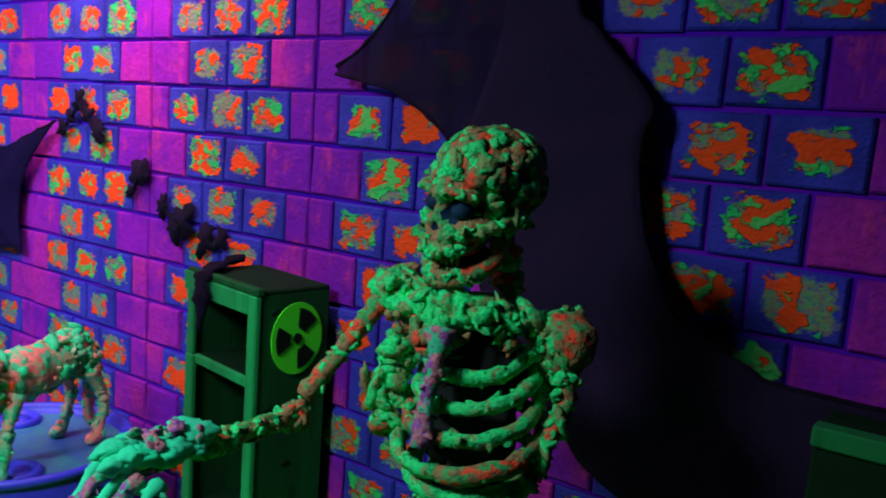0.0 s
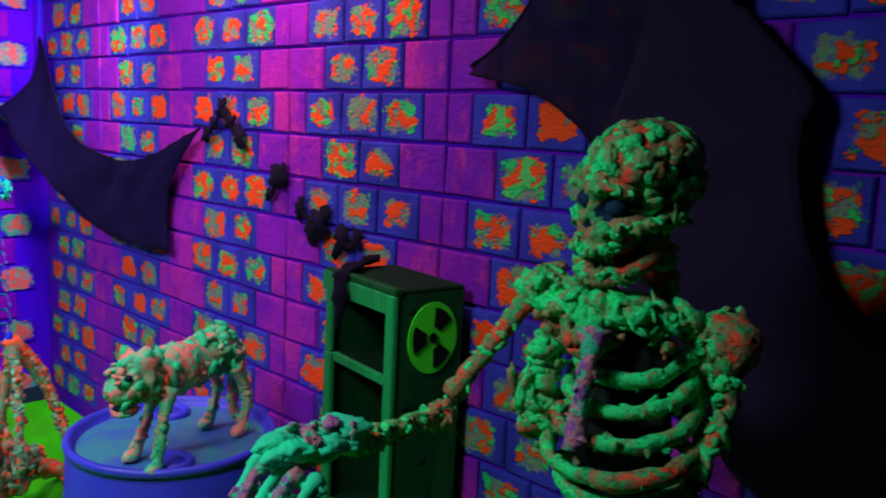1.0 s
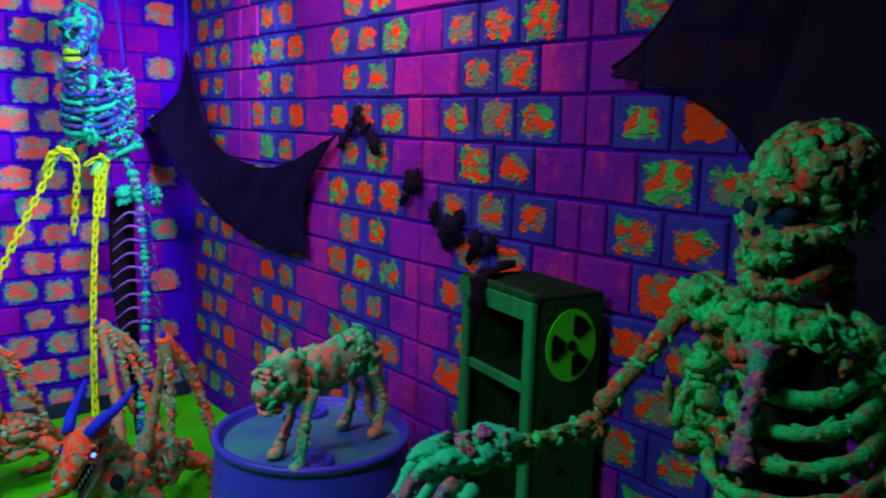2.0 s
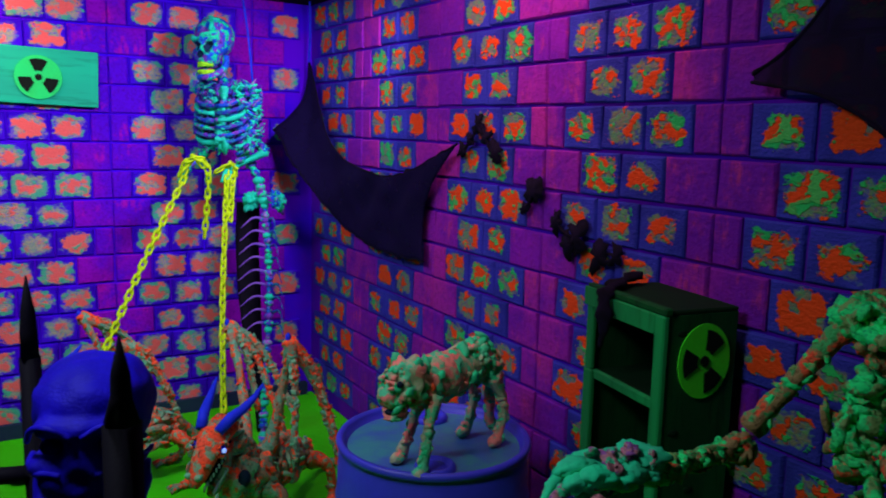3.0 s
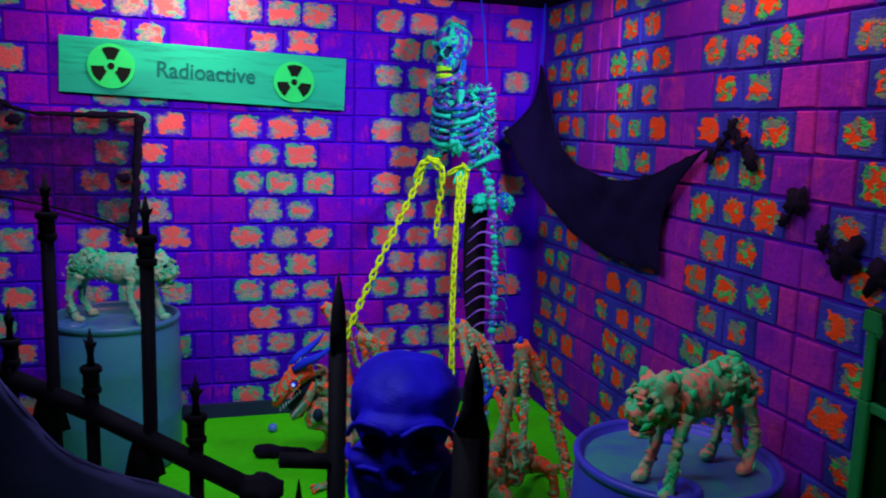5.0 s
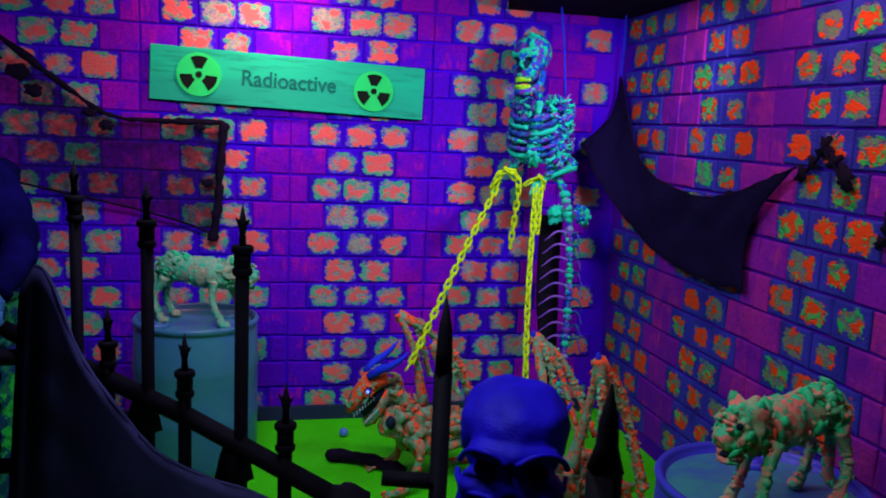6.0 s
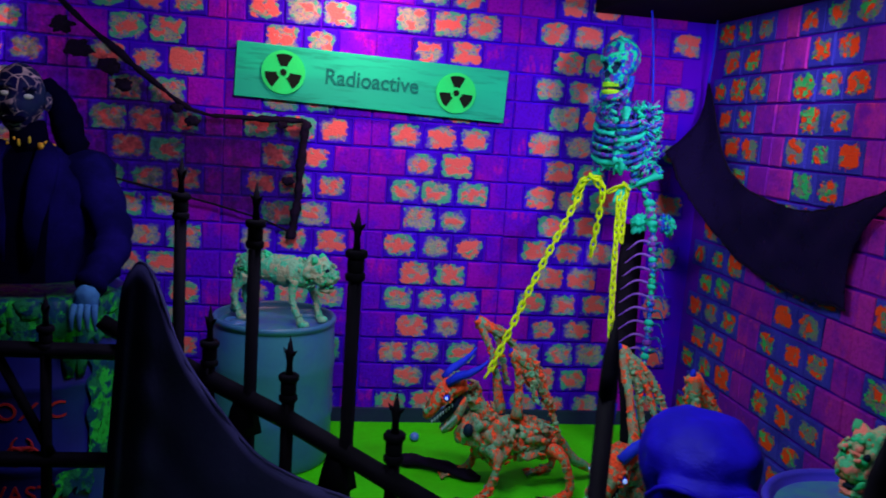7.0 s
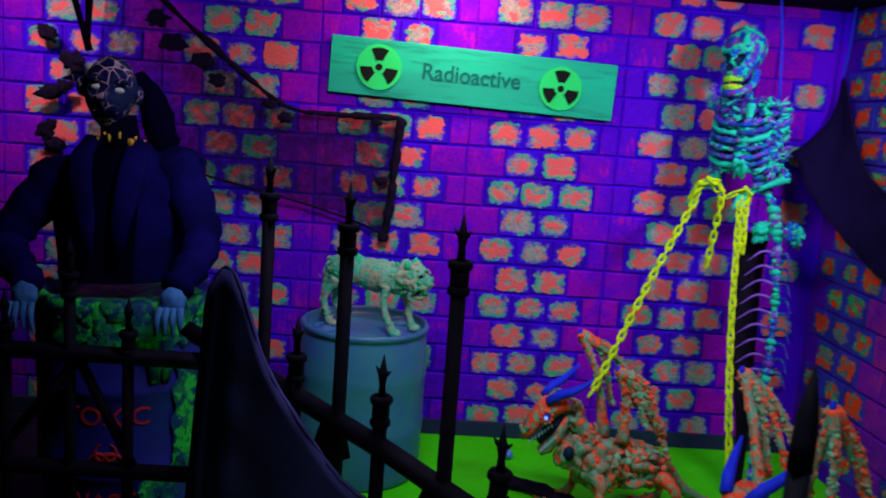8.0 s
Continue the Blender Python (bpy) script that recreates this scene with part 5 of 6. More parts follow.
# ---- black fence ----
def picket(parent, x, y, top, w=0.034, collar=True, low=0.0, lean=(0, 0)):
    """A square rod with a collar, and a finial with a small cross under its spear."""
    ht = 0.1 if collar else 0.12 if w < 0.03 else 0.085
    neck = top - ht
    def at(z):
        return V((x + lean[0] * (z - low), y + lean[1] * (z - low), z))
    sh = Shape()
    tube(sh, [at(low), at(neck * 0.5), at(neck)], w * 0.52, 0, 4)
    for z0, z1, k in () if not collar else ((neck - 0.075, neck - 0.055, 0.95), (neck - 0.055, neck - 0.02, 0.8), (neck - 0.02, neck, 1.05)):
        tube(sh, [at(z0), at(z0 + 0.004), at(z1 - 0.004), at(z1)], [w * k * 0.7, w * k * 0.78, w * k * 0.78, w * k * 0.66], 0, 8)
    rod = put("picket", sh, IRON, parent)
    sh = Shape()
    tube(sh, [at(neck), at(neck + ht * 0.3), at(neck + ht * 0.55), at(neck + ht * 0.62), at(top)], [w * 0.32, w * 0.26, w * 0.42, w * 0.3, 0.001] if collar else [w * 0.5, w * (0.47 if w < 0.03 else 0.3), w * (0.4 if w < 0.03 else 0.27), w * (0.36 if w < 0.03 else 0.24), 0.001], 0, 6)
    d = V((0.72, -0.69, 0)).normalized()
    for s in (-1, 1) if collar else ():
        tube(sh, [at(neck + 0.05), at(neck + 0.056) + d * (s * w * 0.45), at(neck + 0.066) + d * (s * w * 0.75)], [w * 0.2, w * 0.16, 0.001], 0, 6)
    put("finial", sh, IRON, rod)
    return rod


def rail(parent, pts, high):
    sh = Shape()
    tube(sh, pts, high * 0.62, 0, 4)
    put("rail", sh, IRON, parent)


def fence_far():
    fence = empty("fence", pose(-0.3, 2.39, 0))
    d = V((-0.744, 0.668, 0))
    base = V((-0.307, 2.392, 0))
    def spot(s):
        return base + d * s - V((-0.3, 2.39, 0))
    for s, top, tall in ((-0.118, 1.012, False), (0.028, 1.43, True), (0.229, 1.075, False), (0.37, 1.46, True), (0.534, 1.1, False), (0.668, 1.5, True)):
        p = spot(s)
        picket(fence, p.x, p.y, top, 0.033)
    rail(fence, [spot(-0.3) + V((0, 0, 0.755)), spot(0.2) + V((0, 0, 0.845)), spot(1.02) + V((0, 0, 0.95))], 0.05)
    rail(fence, [spot(-0.3) + V((0, 0, 0.2)), spot(1.02) + V((0, 0, 0.3))], 0.045)
    sh = Shape()
    blob(sh, spot(-0.31) + V((0, 0, 0.765)), (0.05, 0.05, 0.035), 0, 3, 0.3)
    put("rail_end", sh, IRON, fence)
    for s in (0.05, 0.39):
        sh = Shape()
        p = spot(s)
        z = 0.81 + 0.15 * s
        tube(sh, [p + V((0, 0, z - 0.1)), p + V((0, 0, z - 0.03)), p + V((0, 0, z))], [0.05, 0.036, 0.025], 0, 4)
        put("bracket", sh, IRON, fence)
    return tagged(fence, "black gothic picket fence with spear finials", "fence", "black fences")


def fence_near():
    fence = empty("fence", pose(0.0, 1.58, 0))
    o = V((0.0, 1.58, 0))
    for x, y, top, w, collar in ((0.0, 1.575, 1.388, 0.028, False), (0.05, 1.09, 1.41, 0.036, False), (-0.055, 1.6, 1.055, 0.024, False)):
        picket(fence, x - o.x, y - o.y, top, w, collar)
    rail(fence, [V((-0.085, 1.6, 1.09)) - o, V((0.0, 1.58, 1.088)) - o], 0.022)
    rail(fence, [V((0.0, 1.57, 0.95)) - o, V((0.047, 1.09, 0.95)) - o], 0.035)
    rail(fence, [V((0.0, 1.57, 0.25)) - o, V((0.047, 1.09, 0.25)) - o], 0.035)
    return tagged(fence, "black gothic picket fence with spear finials", "fence", "black fences")


def gate():
    thing = empty("fence_gate", pose(-1.3, 3.0, 0))
    o = V((-1.3, 3.0, 0))
    for x, top in ((-1.215, 1.06), (-1.38, 1.22), (-1.56, 1.06), (-1.74, 1.42)):
        picket(thing, x - o.x, 0, top, 0.033)
    for z in (0.885, 0.535, 0.15):
        rail(thing, [V((-1.95, 3.0, z)) - o, V((-1.4, 3.0, z)) - o, V((-0.86, 3.0, z - 0.005)) - o], 0.042)
    for a, b in (((-1.36, 3.0, 0.86), (-1.55, 3.0, 0.62)), ((-1.35, 3.0, 0.86), (-1.2, 3.0, 0.55))):
        sh = Shape()
        tube(sh, [V(a) - o, V(b) - o], 0.016, 0, 4)
        put("brace", sh, IRON, thing)
    return tagged(thing, "black gothic fence gate with crossed braces", "gate", "black fences")


fence_far()
fence_near()
gate()

# black cloth thrown over the fence, falling to the floor in a broad fold
sheet("fence_drape", ((-0.991, 2.952, 1.028), (-0.977, 2.94, 1.105), (-0.95, 2.915, 1.158), (-0.913, 2.882, 1.185), (-0.868, 2.842, 1.138), (-0.777, 2.76, 0.95), (-0.637, 2.635, 0.81), (-0.537, 2.54, 0.742), (-0.397, 2.42, 0.725), (-0.267, 2.31, 0.72), (-0.0467, 2.1, 0.67), (0.0733, 1.99, 0.62)),
      ((-1.05, 2.867, 0.004), (-1.04, 2.855, 0.004), (-1.01, 2.83, 0.004), (-0.973, 2.797, 0.004), (-0.928, 2.757, 0.004), (-0.837, 2.675, 0.004), (-0.697, 2.55, 0.004), (-0.597, 2.455, 0.004), (-0.457, 2.335, 0.004), (-0.327, 2.225, 0.004), (-0.107, 2.015, 0.004), (0.0133, 1.905, 0.004)),
      FENCE_CLOTH, "plain black cloth thrown over the picket fence", 60, 24, 0.0, 0.012, (0.4, -1, 0), 15, "cloth", thick=0.004, hems=(0,))


# ---- blue skull on the near fence ----
def blue_skull():
    sh = Shape()
    c = np.array((0.06, 1.395, 1.212))
    fwd = (-0.32, -0.94, 0.1)
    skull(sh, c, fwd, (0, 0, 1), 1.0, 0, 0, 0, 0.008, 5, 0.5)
    r, f, u = axes_of(fwd, (0, 0, 1))
    # thick brows and cheekbones round the eyes; dark blobs carry the sockets' shade
    for sx in (-1, 1):
        for path in (((0.006, 0.092, 0.012), (0.03, 0.092, 0.026), (0.056, 0.07, 0.02), (0.068, 0.046, 0.0)), ((0.02, 0.088, -0.034), (0.046, 0.07, -0.034), (0.066, 0.04, -0.03), (0.072, 0.0, -0.028))):
            tube(sh, curve(*[V(c) + (sx * x * r + y * f + z * u) for x, y, z in path], n=5), [0.004] * 16, 0, 10, 0.2)
        blob(sh, V(c) + (sx * 0.034 * r + 0.06 * f - 0.004 * u), (0.014, 0.013, 0.011), 1, 3)
    # flattened crown, dents and ridges of the moulded plastic
    for p in sh.v:
        d = p - c
        high = np.maximum(d[:, 2] - 0.045, 0)
        d[:, 2] -= high * 0.3
        d[:, :2] *= (1 + 1.6 * high)[:, None]
        k = np.array([noise.noise(Vector(q) * 22) + 0.6 * noise.noise(Vector(q) * 50) for q in d])
        p[:] = c + d * (1 + 0.05 * k)[:, None]
    tube(sh, [(0.065, 1.41, 1.16), (0.06, 1.41, 1.05), (0.055, 1.41, 0.95)], [0.05, 0.04, 0.035], 0, 16)
    return tagged(put("plastic_skull", sh, [SKULL_BLUE, SKULL_SHADE]), "glossy blue plastic skull fixed on the near fence", "skull")


blue_skull()


# ---- masked dummy rising from the waste drum ----
def toxic_drum():
    c = V((-1.44, 3.66, 0))
    thing = empty("waste_drum", Matrix.Translation(c))
    r, h = 0.3, 0.93
    sh = Shape()
    lathe(sh, [(r * 0.95, 0.0), (r, 0.015), (r, 0.03), (r * 0.97, 0.04), (r * 0.97, 0.3), (r, 0.315), (r, 0.335), (r * 0.97, 0.35), (r * 0.97, 0.6), (r, 0.615), (r, 0.635),
               (r * 0.97, 0.65), (r * 0.97, h - 0.03), (r, h - 0.015), (r, h), (r * 0.94, h), (r * 0.94, h - 0.1)], sides=56)
    put("body", sh, TOXIC_BLUE, thing)
    sh = Shape()
    lathe(sh, [(r * 0.935, h - 0.1), (r * 0.9, h - 0.03), (r * 0.5, h - 0.02), (0.01, h - 0.02)], sides=40)
    put("slime_pool", sh, SLIME, thing, "glowing green slime filling the drum")
    rnd = random.Random(12)
    for k in range(22):
        a = radians(180 + k * 8.3)
        sh = Shape()
        low = rnd.uniform(0.05, 0.14) if k not in (15, 16, 4) else rnd.uniform(0.26, 0.38)
        pts = [V((r * math.cos(a) * q, r * math.sin(a) * q, z)) for q, z in ((0.96, h + 0.008), (1.01, h + 0.004), (1.01, h - low * 0.4), (1.0, h - low * 0.75), (1.0, h - low))]
        s = rnd.uniform(0.02, 0.042)
        tube(sh, pts, [s, s * 1.15, s * 0.8, s * 1.05, s * 0.5], 0, 10, 0.7, 0.3)
        put("slime_drip", sh, SLIME, thing, "green slime running down the drum")
    # poured sheets of slime: a broad one under the rim, long ones down both flanks
    for a0, a1, z0, z1, seed in ((195, 345, h - 0.155, h + 0.006, 1), (318, 342, h - 0.62, h - 0.2, 2), (296, 322, h - 0.72, h - 0.62, 3), (206, 224, h - 0.6, h - 0.3, 4)):
        sh = Shape()
        nu, nv = 46, 18
        v = []
        for i in range(nu + 1):
            a = a0 + (a1 - a0) * i / nu
            low = z0 - 0.05 * noise.noise(V((a * 0.17, seed, 0))) - 0.03 * noise.noise(V((a * 0.5, seed, 3)))
            for j in range(nv + 1):
                t = j / nv
                z = z1 + (low - z1) * t
                b = a + (5.0 * noise.noise(V((z * 17, seed, 5))) + 3.0 * noise.noise(V((z * 40, seed, 8)))) * (seed > 1)
                out = r + 0.004 + 0.007 * max(0, noise.noise(V((b * 0.14, z * 22, seed)))) - 0.012 * (t > 0.97)
                v.append((out * math.cos(radians(b)), out * math.sin(radians(b)), z))
        sh.add(v, [(i * (nv + 1) + j, i * (nv + 1) + j + 1, (i + 1) * (nv + 1) + j + 1, (i + 1) * (nv + 1) + j) for i in range(nu) for j in range(nv)], 0)
        put("slime_sheet", sh, SLIME, thing, "green slime running down the drum")
    face = math.degrees(math.atan2(0.78 - 3.66, -0.45 + 1.44)) + 90
    bpy.context.view_layer.update()

    def wrap(ob, radius):
        """Bends flat lettering round the drum."""
        for v in ob.data.vertices:
            a = v.co.x / radius
            v.co = V((math.sin(a) * (radius + v.co.z), v.co.y, math.cos(a) * (radius + v.co.z)))
    base = thing.matrix_world @ Matrix.Rotation(radians(face - 14), 4, "Z")
    for text, z, size, width in (("TOXIC", 0.54, 0.09, 0.29), ("WASTE", 0.23, 0.09, 0.29)):
        ob = letters(text, size, TOXIC_RED, thing, base @ pose(0, 0, z, 90, 0, 0), "lettering", "red letters reading " + text, 0.0015, width)
        wrap(ob, r * 0.97 + 0.002)
    # three-horned hazard mark
    sh = Shape()
    R = r * 0.97 + 0.003
    def mark(x, z):
        a = x / R
        return base.inverted() @ thing.matrix_world @ V((0, 0, 0)) + V((math.sin(a) * R, -math.cos(a) * R, z))
    for k in range(3):
        a0 = radians(90 + 120 * k)
        cx, cz = 0.026 * math.cos(a0), 0.39 + 0.026 * math.sin(a0)
        arc = [mark(cx + 0.034 * math.cos(a0 + radians(w)), cz + 0.034 * math.sin(a0 + radians(w))) for w in range(25, 336, 14)]
        n = len(arc)
        tube(sh, arc, [0.002 + 0.006 * math.sin(math.pi * i / (n - 1)) for i in range(n)], 0, 6)
    ring = [mark(0.024 * math.cos(radians(w)), 0.39 + 0.024 * math.sin(radians(w))) for w in range(0, 361, 20)]
    tube(sh, ring, 0.0035, 0, 6)
    ob = put("hazard_mark", sh, TOXIC_RED, thing, "red three-horned hazard mark")
    ob.matrix_world = base
    return tagged(thing, "dark blue waste drum running over with green slime", "drum")


toxic_drum()


def masked_dummy():
    sh = Shape()
    J, D, M, C, W, Gl = 0, 1, 2, 3, 4, 5
    head = V((-1.495, 3.61, 1.625))
    v, f = BALLS[4]
    p = v * np.array((0.088, 0.1, 0.125))
    for sx in (-1, 1):
        w = np.exp(-((p - np.array((sx * 0.036, -0.085, 0.012))) ** 2).sum(1) / 0.022 ** 2)
        p = p - v * (0.018 * w)[:, None]
    w = np.exp(-((p - np.array((0, -0.098, -0.025))) ** 2).sum(1) / 0.022 ** 2)
    p = p + v * (0.018 * w)[:, None]
    p[:, 0] *= 1 - 0.28 * np.clip(-p[:, 2] / 0.125, 0, 1)
    turn = np.asarray((Matrix.Rotation(radians(12), 3, "Z") @ Matrix.Rotation(radians(6), 3, "Y")))
    sh.add(p @ turn.T + np.array(head), f, M)
    def on(x, y, z):
        return V(np.array((x, y, z)) @ turn.T) + head
    for sx in (-1, 1):
        blob(sh, on(sx * 0.036, -0.074, 0.012), (0.018, 0.012, 0.01), W, 3)
        blob(sh, on(sx * 0.036, -0.08, 0.04), (0.03, 0.014, 0.01), M, 3, 0.3)
        blob(sh, on(sx * 0.092, 0.0, 0.005), (0.014, 0.026, 0.034), M, 3, 0.3)
        ear = [on(sx * 0.085, 0.0, 0.02), on(sx * 0.12, 0.01, 0.03), on(sx * 0.16, 0.015, 0.02)]
        if sx < 0:
            tube(sh, ear, [0.02, 0.014, 0.003], M, 8)
    for k in range(-4, 5):
        blob(sh, on(k * 0.008, -0.086 + abs(k) * 0.003, -0.07), (0.003, 0.004, 0.008), W, 1)
    blob(sh, on(0, -0.075, -0.072), (0.04, 0.02, 0.016), D, 3)
    tube(sh, [head + V((0.02, 0.02, -0.08)), head + V((0.03, 0.03, -0.2))], [0.06, 0.07], D, 14)
    for k in range(14):
        a = radians(200 + k * 12)
        q = V((-1.46 + 0.085 * math.cos(a), 3.62 + 0.075 * math.sin(a), 1.475 + 0.012 * math.sin(k * 1.9)))
        if k % 5 not in (1, 3):
            blob(sh, q, (0.005 + 0.006 * (k % 3 == 0), 0.005, 0.006 + 0.008 * (k % 2)), C, 2, 0.7)
    # jacket: chest, shoulders, sleeves with folds
    loops = ((0.97, 0.21, 0.16), (1.05, 0.215, 0.165), (1.15, 0.225, 0.165), (1.25, 0.235, 0.16), (1.33, 0.235, 0.15), (1.39, 0.19, 0.125), (1.43, 0.12, 0.1), (1.465, 0.075, 0.075))
    vv, ff = [], []
    n = 40
    for z, rx, ry in loops:
        for k in range(n):
            a = 2 * math.pi * k / n
            fold = 1 + 0.08 * noise.noise(V((math.cos(a) * 3, math.sin(a) * 3, z * 7))) + 0.03 * noise.noise(V((math.cos(a) * 8, math.sin(a) * 8, z * 5)))
            if abs(math.degrees(a) - 270) < 24:
                fold *= 0.93
            vv.append((-1.475 + rx * math.cos(a) * fold, 3.66 + ry * math.sin(a) * fold, z + 0.16 * rx * math.cos(a) * (0.5 if z > 1.3 else 0.2)))
    for i in range(len(loops) - 1):
        for k in range(n):
            ff.append((i * n + k, i * n + (k + 1) % n, (i + 1) * n + (k + 1) % n, (i + 1) * n + k))
    sh.add(vv, ff, [D if abs(q[0] % n - 29.5) < 2.6 else J for q in ff])
    # turned collar and lapels
    for sx in (-1, 1):
        tube(sh, [(-1.475 + sx * x, y, z) for x, y, z in ((0.075, 3.6, 1.47), (0.09, 3.54, 1.41), (0.085, 3.505, 1.33), (0.06, 3.49, 1.2), (0.05, 3.49, 1.05))], [0.03, 0.045, 0.05, 0.035, 0.018], J, 10, 0.2, 0.35)
    for shoulder, elbow, wrist in (((-1.69, 3.66, 1.32), (-1.83, 3.58, 1.09), (-1.68, 3.4, 0.98)), ((-1.27, 3.66, 1.38), (-1.16, 3.57, 1.14), (-1.2, 3.4, 0.99))):
        c = curve(shoulder, elbow, wrist, n=9)
        tube(sh, c, [0.085 - 0.002 * i + 0.006 * math.sin(i * 1.9) for i in range(len(c))], J, 16, 0.12)
        blob(sh, shoulder, (0.09, 0.085, 0.075), J, 3, 0.2)
        w = V(wrist)
        blob(sh, w + V((0, -0.03, -0.03)), (0.042, 0.03, 0.045), Gl, 3, 0.2)
        for k in range(4):
            q = w + V((-0.032 + 0.021 * k, -0.05, -0.05))
            tube(sh, curve(q, q + V((0.004 * (k - 1.5), -0.02, -0.04)), q + V((0.006 * (k - 1.5), -0.012, -0.09)), n=4), [0.012, 0.012, 0.011, 0.011, 0.01, 0.009, 0.008, 0.007, 0.005], Gl, 8)
    # hair or hood falling behind the head
    tube(sh, curve((-1.43, 3.68, 1.7), (-1.38, 3.7, 1.6), (-1.34, 3.7, 1.48), (-1.32, 3.7, 1.4), n=5), [0.02, 0.03, 0.036, 0.042, 0.046, 0.05, 0.052, 0.054, 0.056, 0.058, 0.058, 0.056, 0.054, 0.05, 0.045, 0.04], D, 12, 0.4)
    return tagged(put("masked_dummy", sh, [JACKET, JACKET_DARK, MASK, COLLAR, EYE_WHITE, GLOVE]), "dummy in a navy jacket and cracked mask leaning over a drum", "dummy")


masked_dummy()


# ---- bits on the floor ----
def floor_bits():
    sh = Shape()
    tube(sh, curve((0.02, 4.16, 0.03), (0.16, 4.1, 0.035), (0.28, 4.02, 0.03), (0.38, 3.96, 0.02), n=6), [0.025, 0.045, 0.05, 0.045, 0.04, 0.036, 0.036, 0.038, 0.042, 0.045, 0.045, 0.042, 0.04, 0.042, 0.044, 0.042, 0.038, 0.03, 0.02], 0, 10, 0.3, 0.6)
    tagged(put("black_bone", sh, SHRED), "black bone shaped prop lying on the green floor", "bone")
    for x, y, s in ((0.128, 4.44, 0.024), (0.4, 3.86, 0.02)):
        sh = Shape()
        blob(sh, (x, y, s), s, 0, 3)
        tagged(put("marble", sh, BALL_BLUE), "small blue ball lying on the green floor", "ball")


floor_bits()


def hanging_cord(a, b):
    sh = Shape()
    tube(sh, curve(a, tuple((V(a) + V(b)) / 2 + V((0.006, 0, 0))), b, n=6), 0.006, 0, 6)
    return tagged(put("hanging_cord", sh, HORN_BLUE), "thin blue cord hanging from the dark ceiling", "cord", "blue cords")


hanging_cord((1.62, 4.64, 1.96), (1.61, 4.6, 2.29))
hanging_cord((1.24, 4.46, 1.83), (1.2, 4.5, 2.29))

# ---- blocks of the two walls ----
def brick_mesh(name, wide, high, mat, turn, uneven):
    """One block: chamfered face standing 12 mm proud, with its own face map."""
    rnd = random.Random(uneven)
    j = [rnd.uniform(-0.003, 0.003) for _ in range(8)]
    w, h, c = wide / 2, high / 2, 0.005
    back = [(-w, 0, -h), (w, 0, -h), (w, 0, h), (-w, 0, h)]
    mid = [(-w + j[0], -0.009, -h + j[1]), (w + j[2], -0.009, -h + j[3]), (w + j[4], -0.009, h + j[5]), (-w + j[6], -0.009, h + j[7])]
    face = [(x - math.copysign(c, x), -0.014 + j[i] * 0.6, z - math.copysign(c, z)) for i, (x, y, z) in enumerate(mid)]
    v = [Vector(p) for p in back + mid + face]
    uv = [(p.x / wide + 0.5, p.z / high + 0.5) for p in v]
    v = [turn @ p for p in v]
    f = [(8, 9, 10, 11)]
    for a in (0, 4):
        f += [(a + i, a + (i + 1) % 4, a + 4 + (i + 1) % 4, a + 4 + i) for i in range(4)]
    return v, f, uv


def finish_bricks(name, v, f, uv, mat):
    me = bpy.data.meshes.new(name)
    me.from_pydata([p[:] for p in v], [], f)
    me.materials.append(mat)
    layer = me.uv_layers.new(name="face")
    for loop in me.loops:
        layer.data[loop.index].uv = uv[loop.vertex_index]
    me.update()
    return me


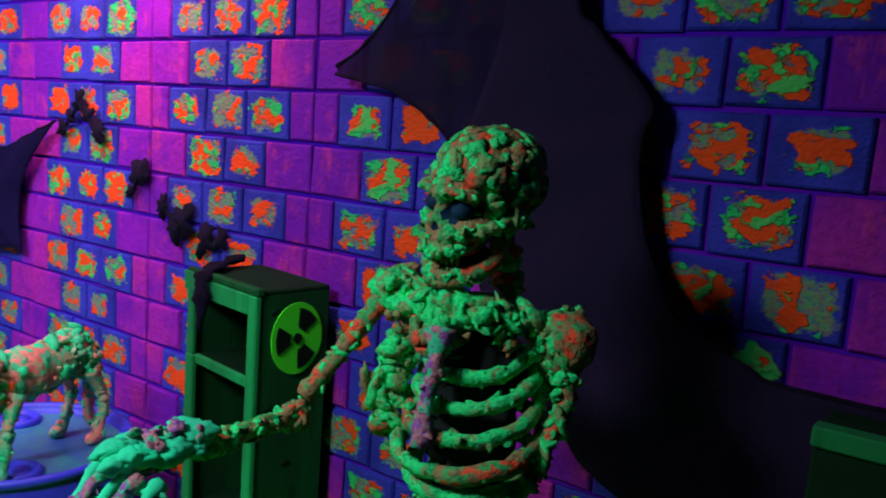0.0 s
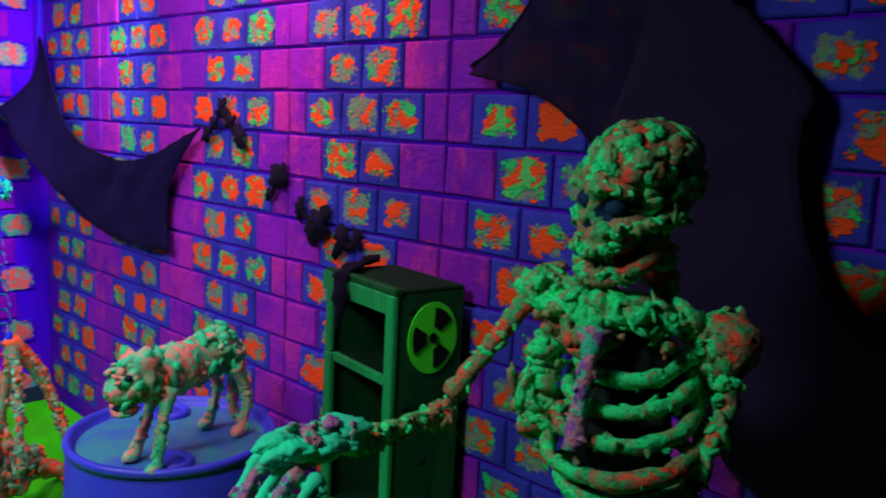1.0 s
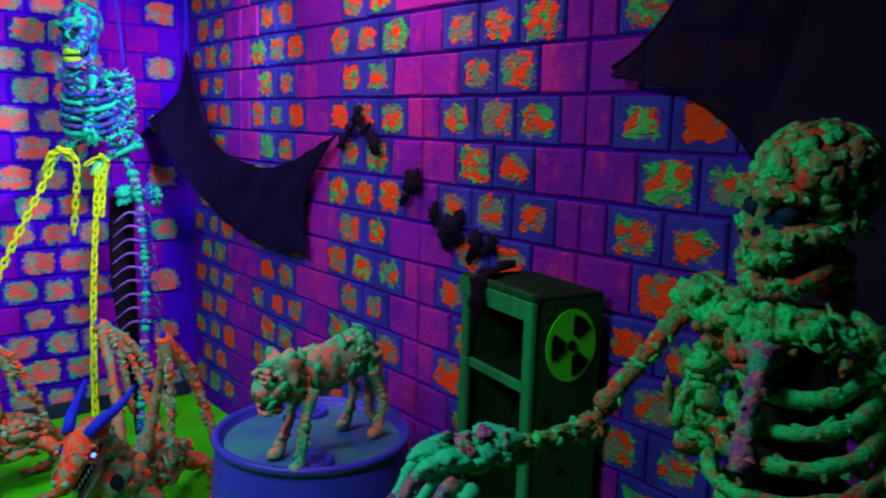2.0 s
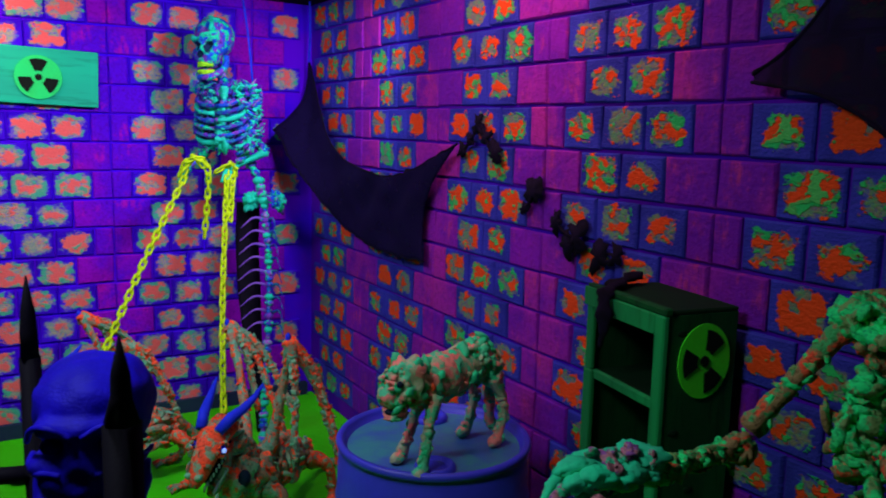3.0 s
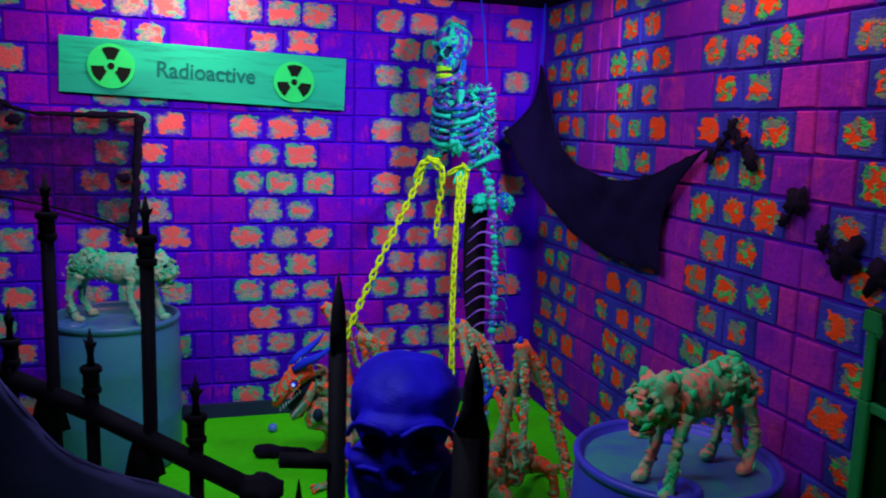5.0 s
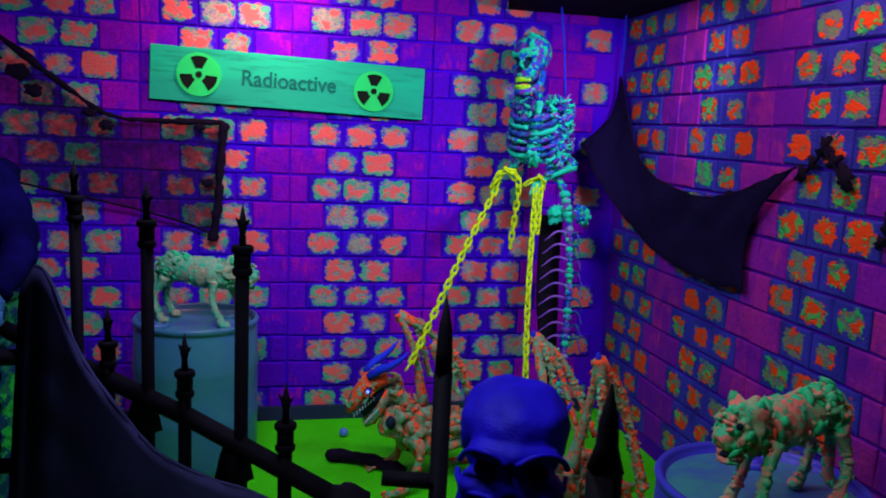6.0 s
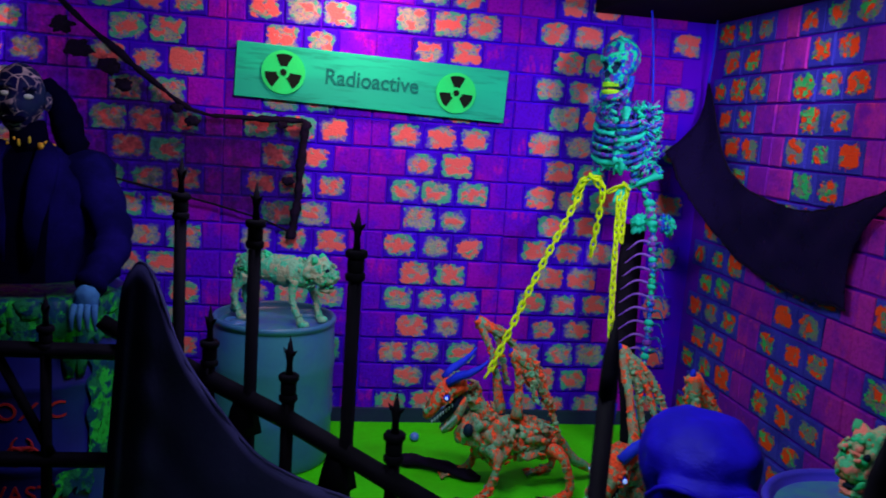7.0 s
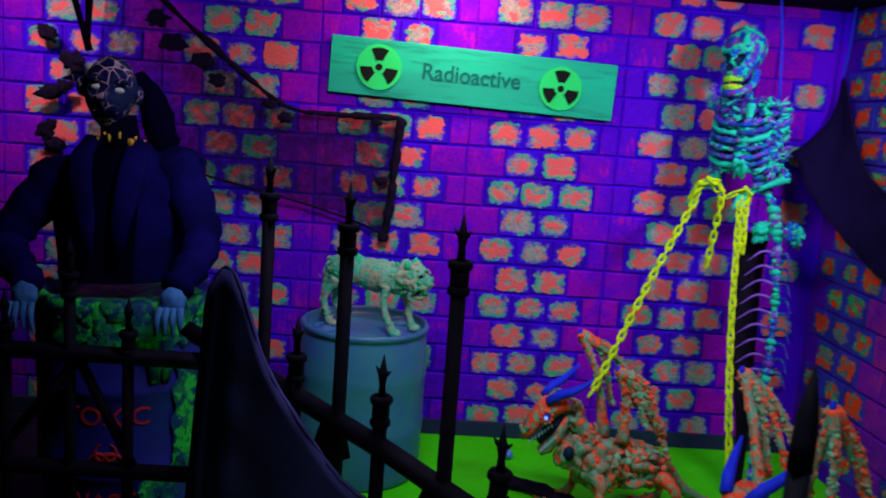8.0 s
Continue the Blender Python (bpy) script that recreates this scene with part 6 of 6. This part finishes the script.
def lay_wall(wall, turn, place, first, span, z_first, rows, odd_is_three, painted, plain_mat, near):
    """Running bond in panels four blocks wide: rows of three painted blocks and a plain one cut in two at the seam, then of two and two."""
    pitch, course = 0.187, 0.1463
    store, rest = {}, {}
    for k in range(rows):
        three = (k % 2 == 1) == odd_is_three
        shift = 0.0 if three else pitch / 2
        lo = math.ceil((span[0] - first - shift) / pitch)
        hi = math.floor((span[1] - first - shift) / pitch)
        for i in range(lo, hi + 1):
            u, z = first + shift + i * pitch, z_first + k * course
            if z + 0.07 > TOP:
                continue
            is_paint = (i % 4) < (3 if three else 2)
            mat = painted if is_paint else plain_mat
            kind = (is_paint, (i * 7 + k * 3) % 5)
            wide = 0.178 if is_paint else (0.181, 0.176, 0.183, 0.179, 0.174)[kind[1]]
            cut_in_two = three and i % 4 == 3
            if cut_in_two:
                kind = ("half", kind[1] % 3)
                wide = 0.086
            if near(u, z):
                if kind not in store:
                    store[kind] = finish_bricks("brick", *brick_mesh("brick", wide, 0.135, mat, turn, kind[1] + 5 + is_paint), mat)
                for du in (-0.0465, 0.0465) if cut_in_two else (0.0,):
                    ob = new("brick", store[kind])
                    ob.location = place(u + du, z)
                    ob.parent = wall
            else:
                for du in (-0.0465, 0.0465) if cut_in_two else (0.0,):
                    v, f, uv = brick_mesh("brick", wide, 0.135, mat, turn, i * 31 + k)
                    bag = rest.setdefault(is_paint, ([], [], [], mat))
                    n = len(bag[0])
                    at = Vector(place(u + du, z))
                    bag[0].extend(p + at for p in v)
                    bag[1].extend(tuple(a + n for a in q) for q in f)
                    bag[2].extend(uv)
    for is_paint, (v, f, uv, mat) in rest.items():
        ob = new("far_bricks", finish_bricks("far_bricks", v, f, uv, mat))
        ob.parent = wall
        tagged(ob, kind="stuff")


lay_wall(wall_back, Matrix.Identity(3), lambda u, z: (u, Y_BACK + 0.012, z), 0.02, (-2.95, X_RIGHT - 0.1), 0.107, 17, False,
         BACK_PAINT, BACK_PLAIN, lambda u, z: -1.1 < u < 1.7 and z > 0.2)
lay_wall(wall_right, Matrix.Rotation(radians(-90), 3, "Z"), lambda u, z: (X_RIGHT + 0.012, u, z), 1.967, (-1.4, Y_BACK - 0.1), 0.0165 + 0.1463, 16, False,
         RIGHT_PAINT, RIGHT_PLAIN, lambda u, z: 0.3 < u < 3.4 and z > 0.35)
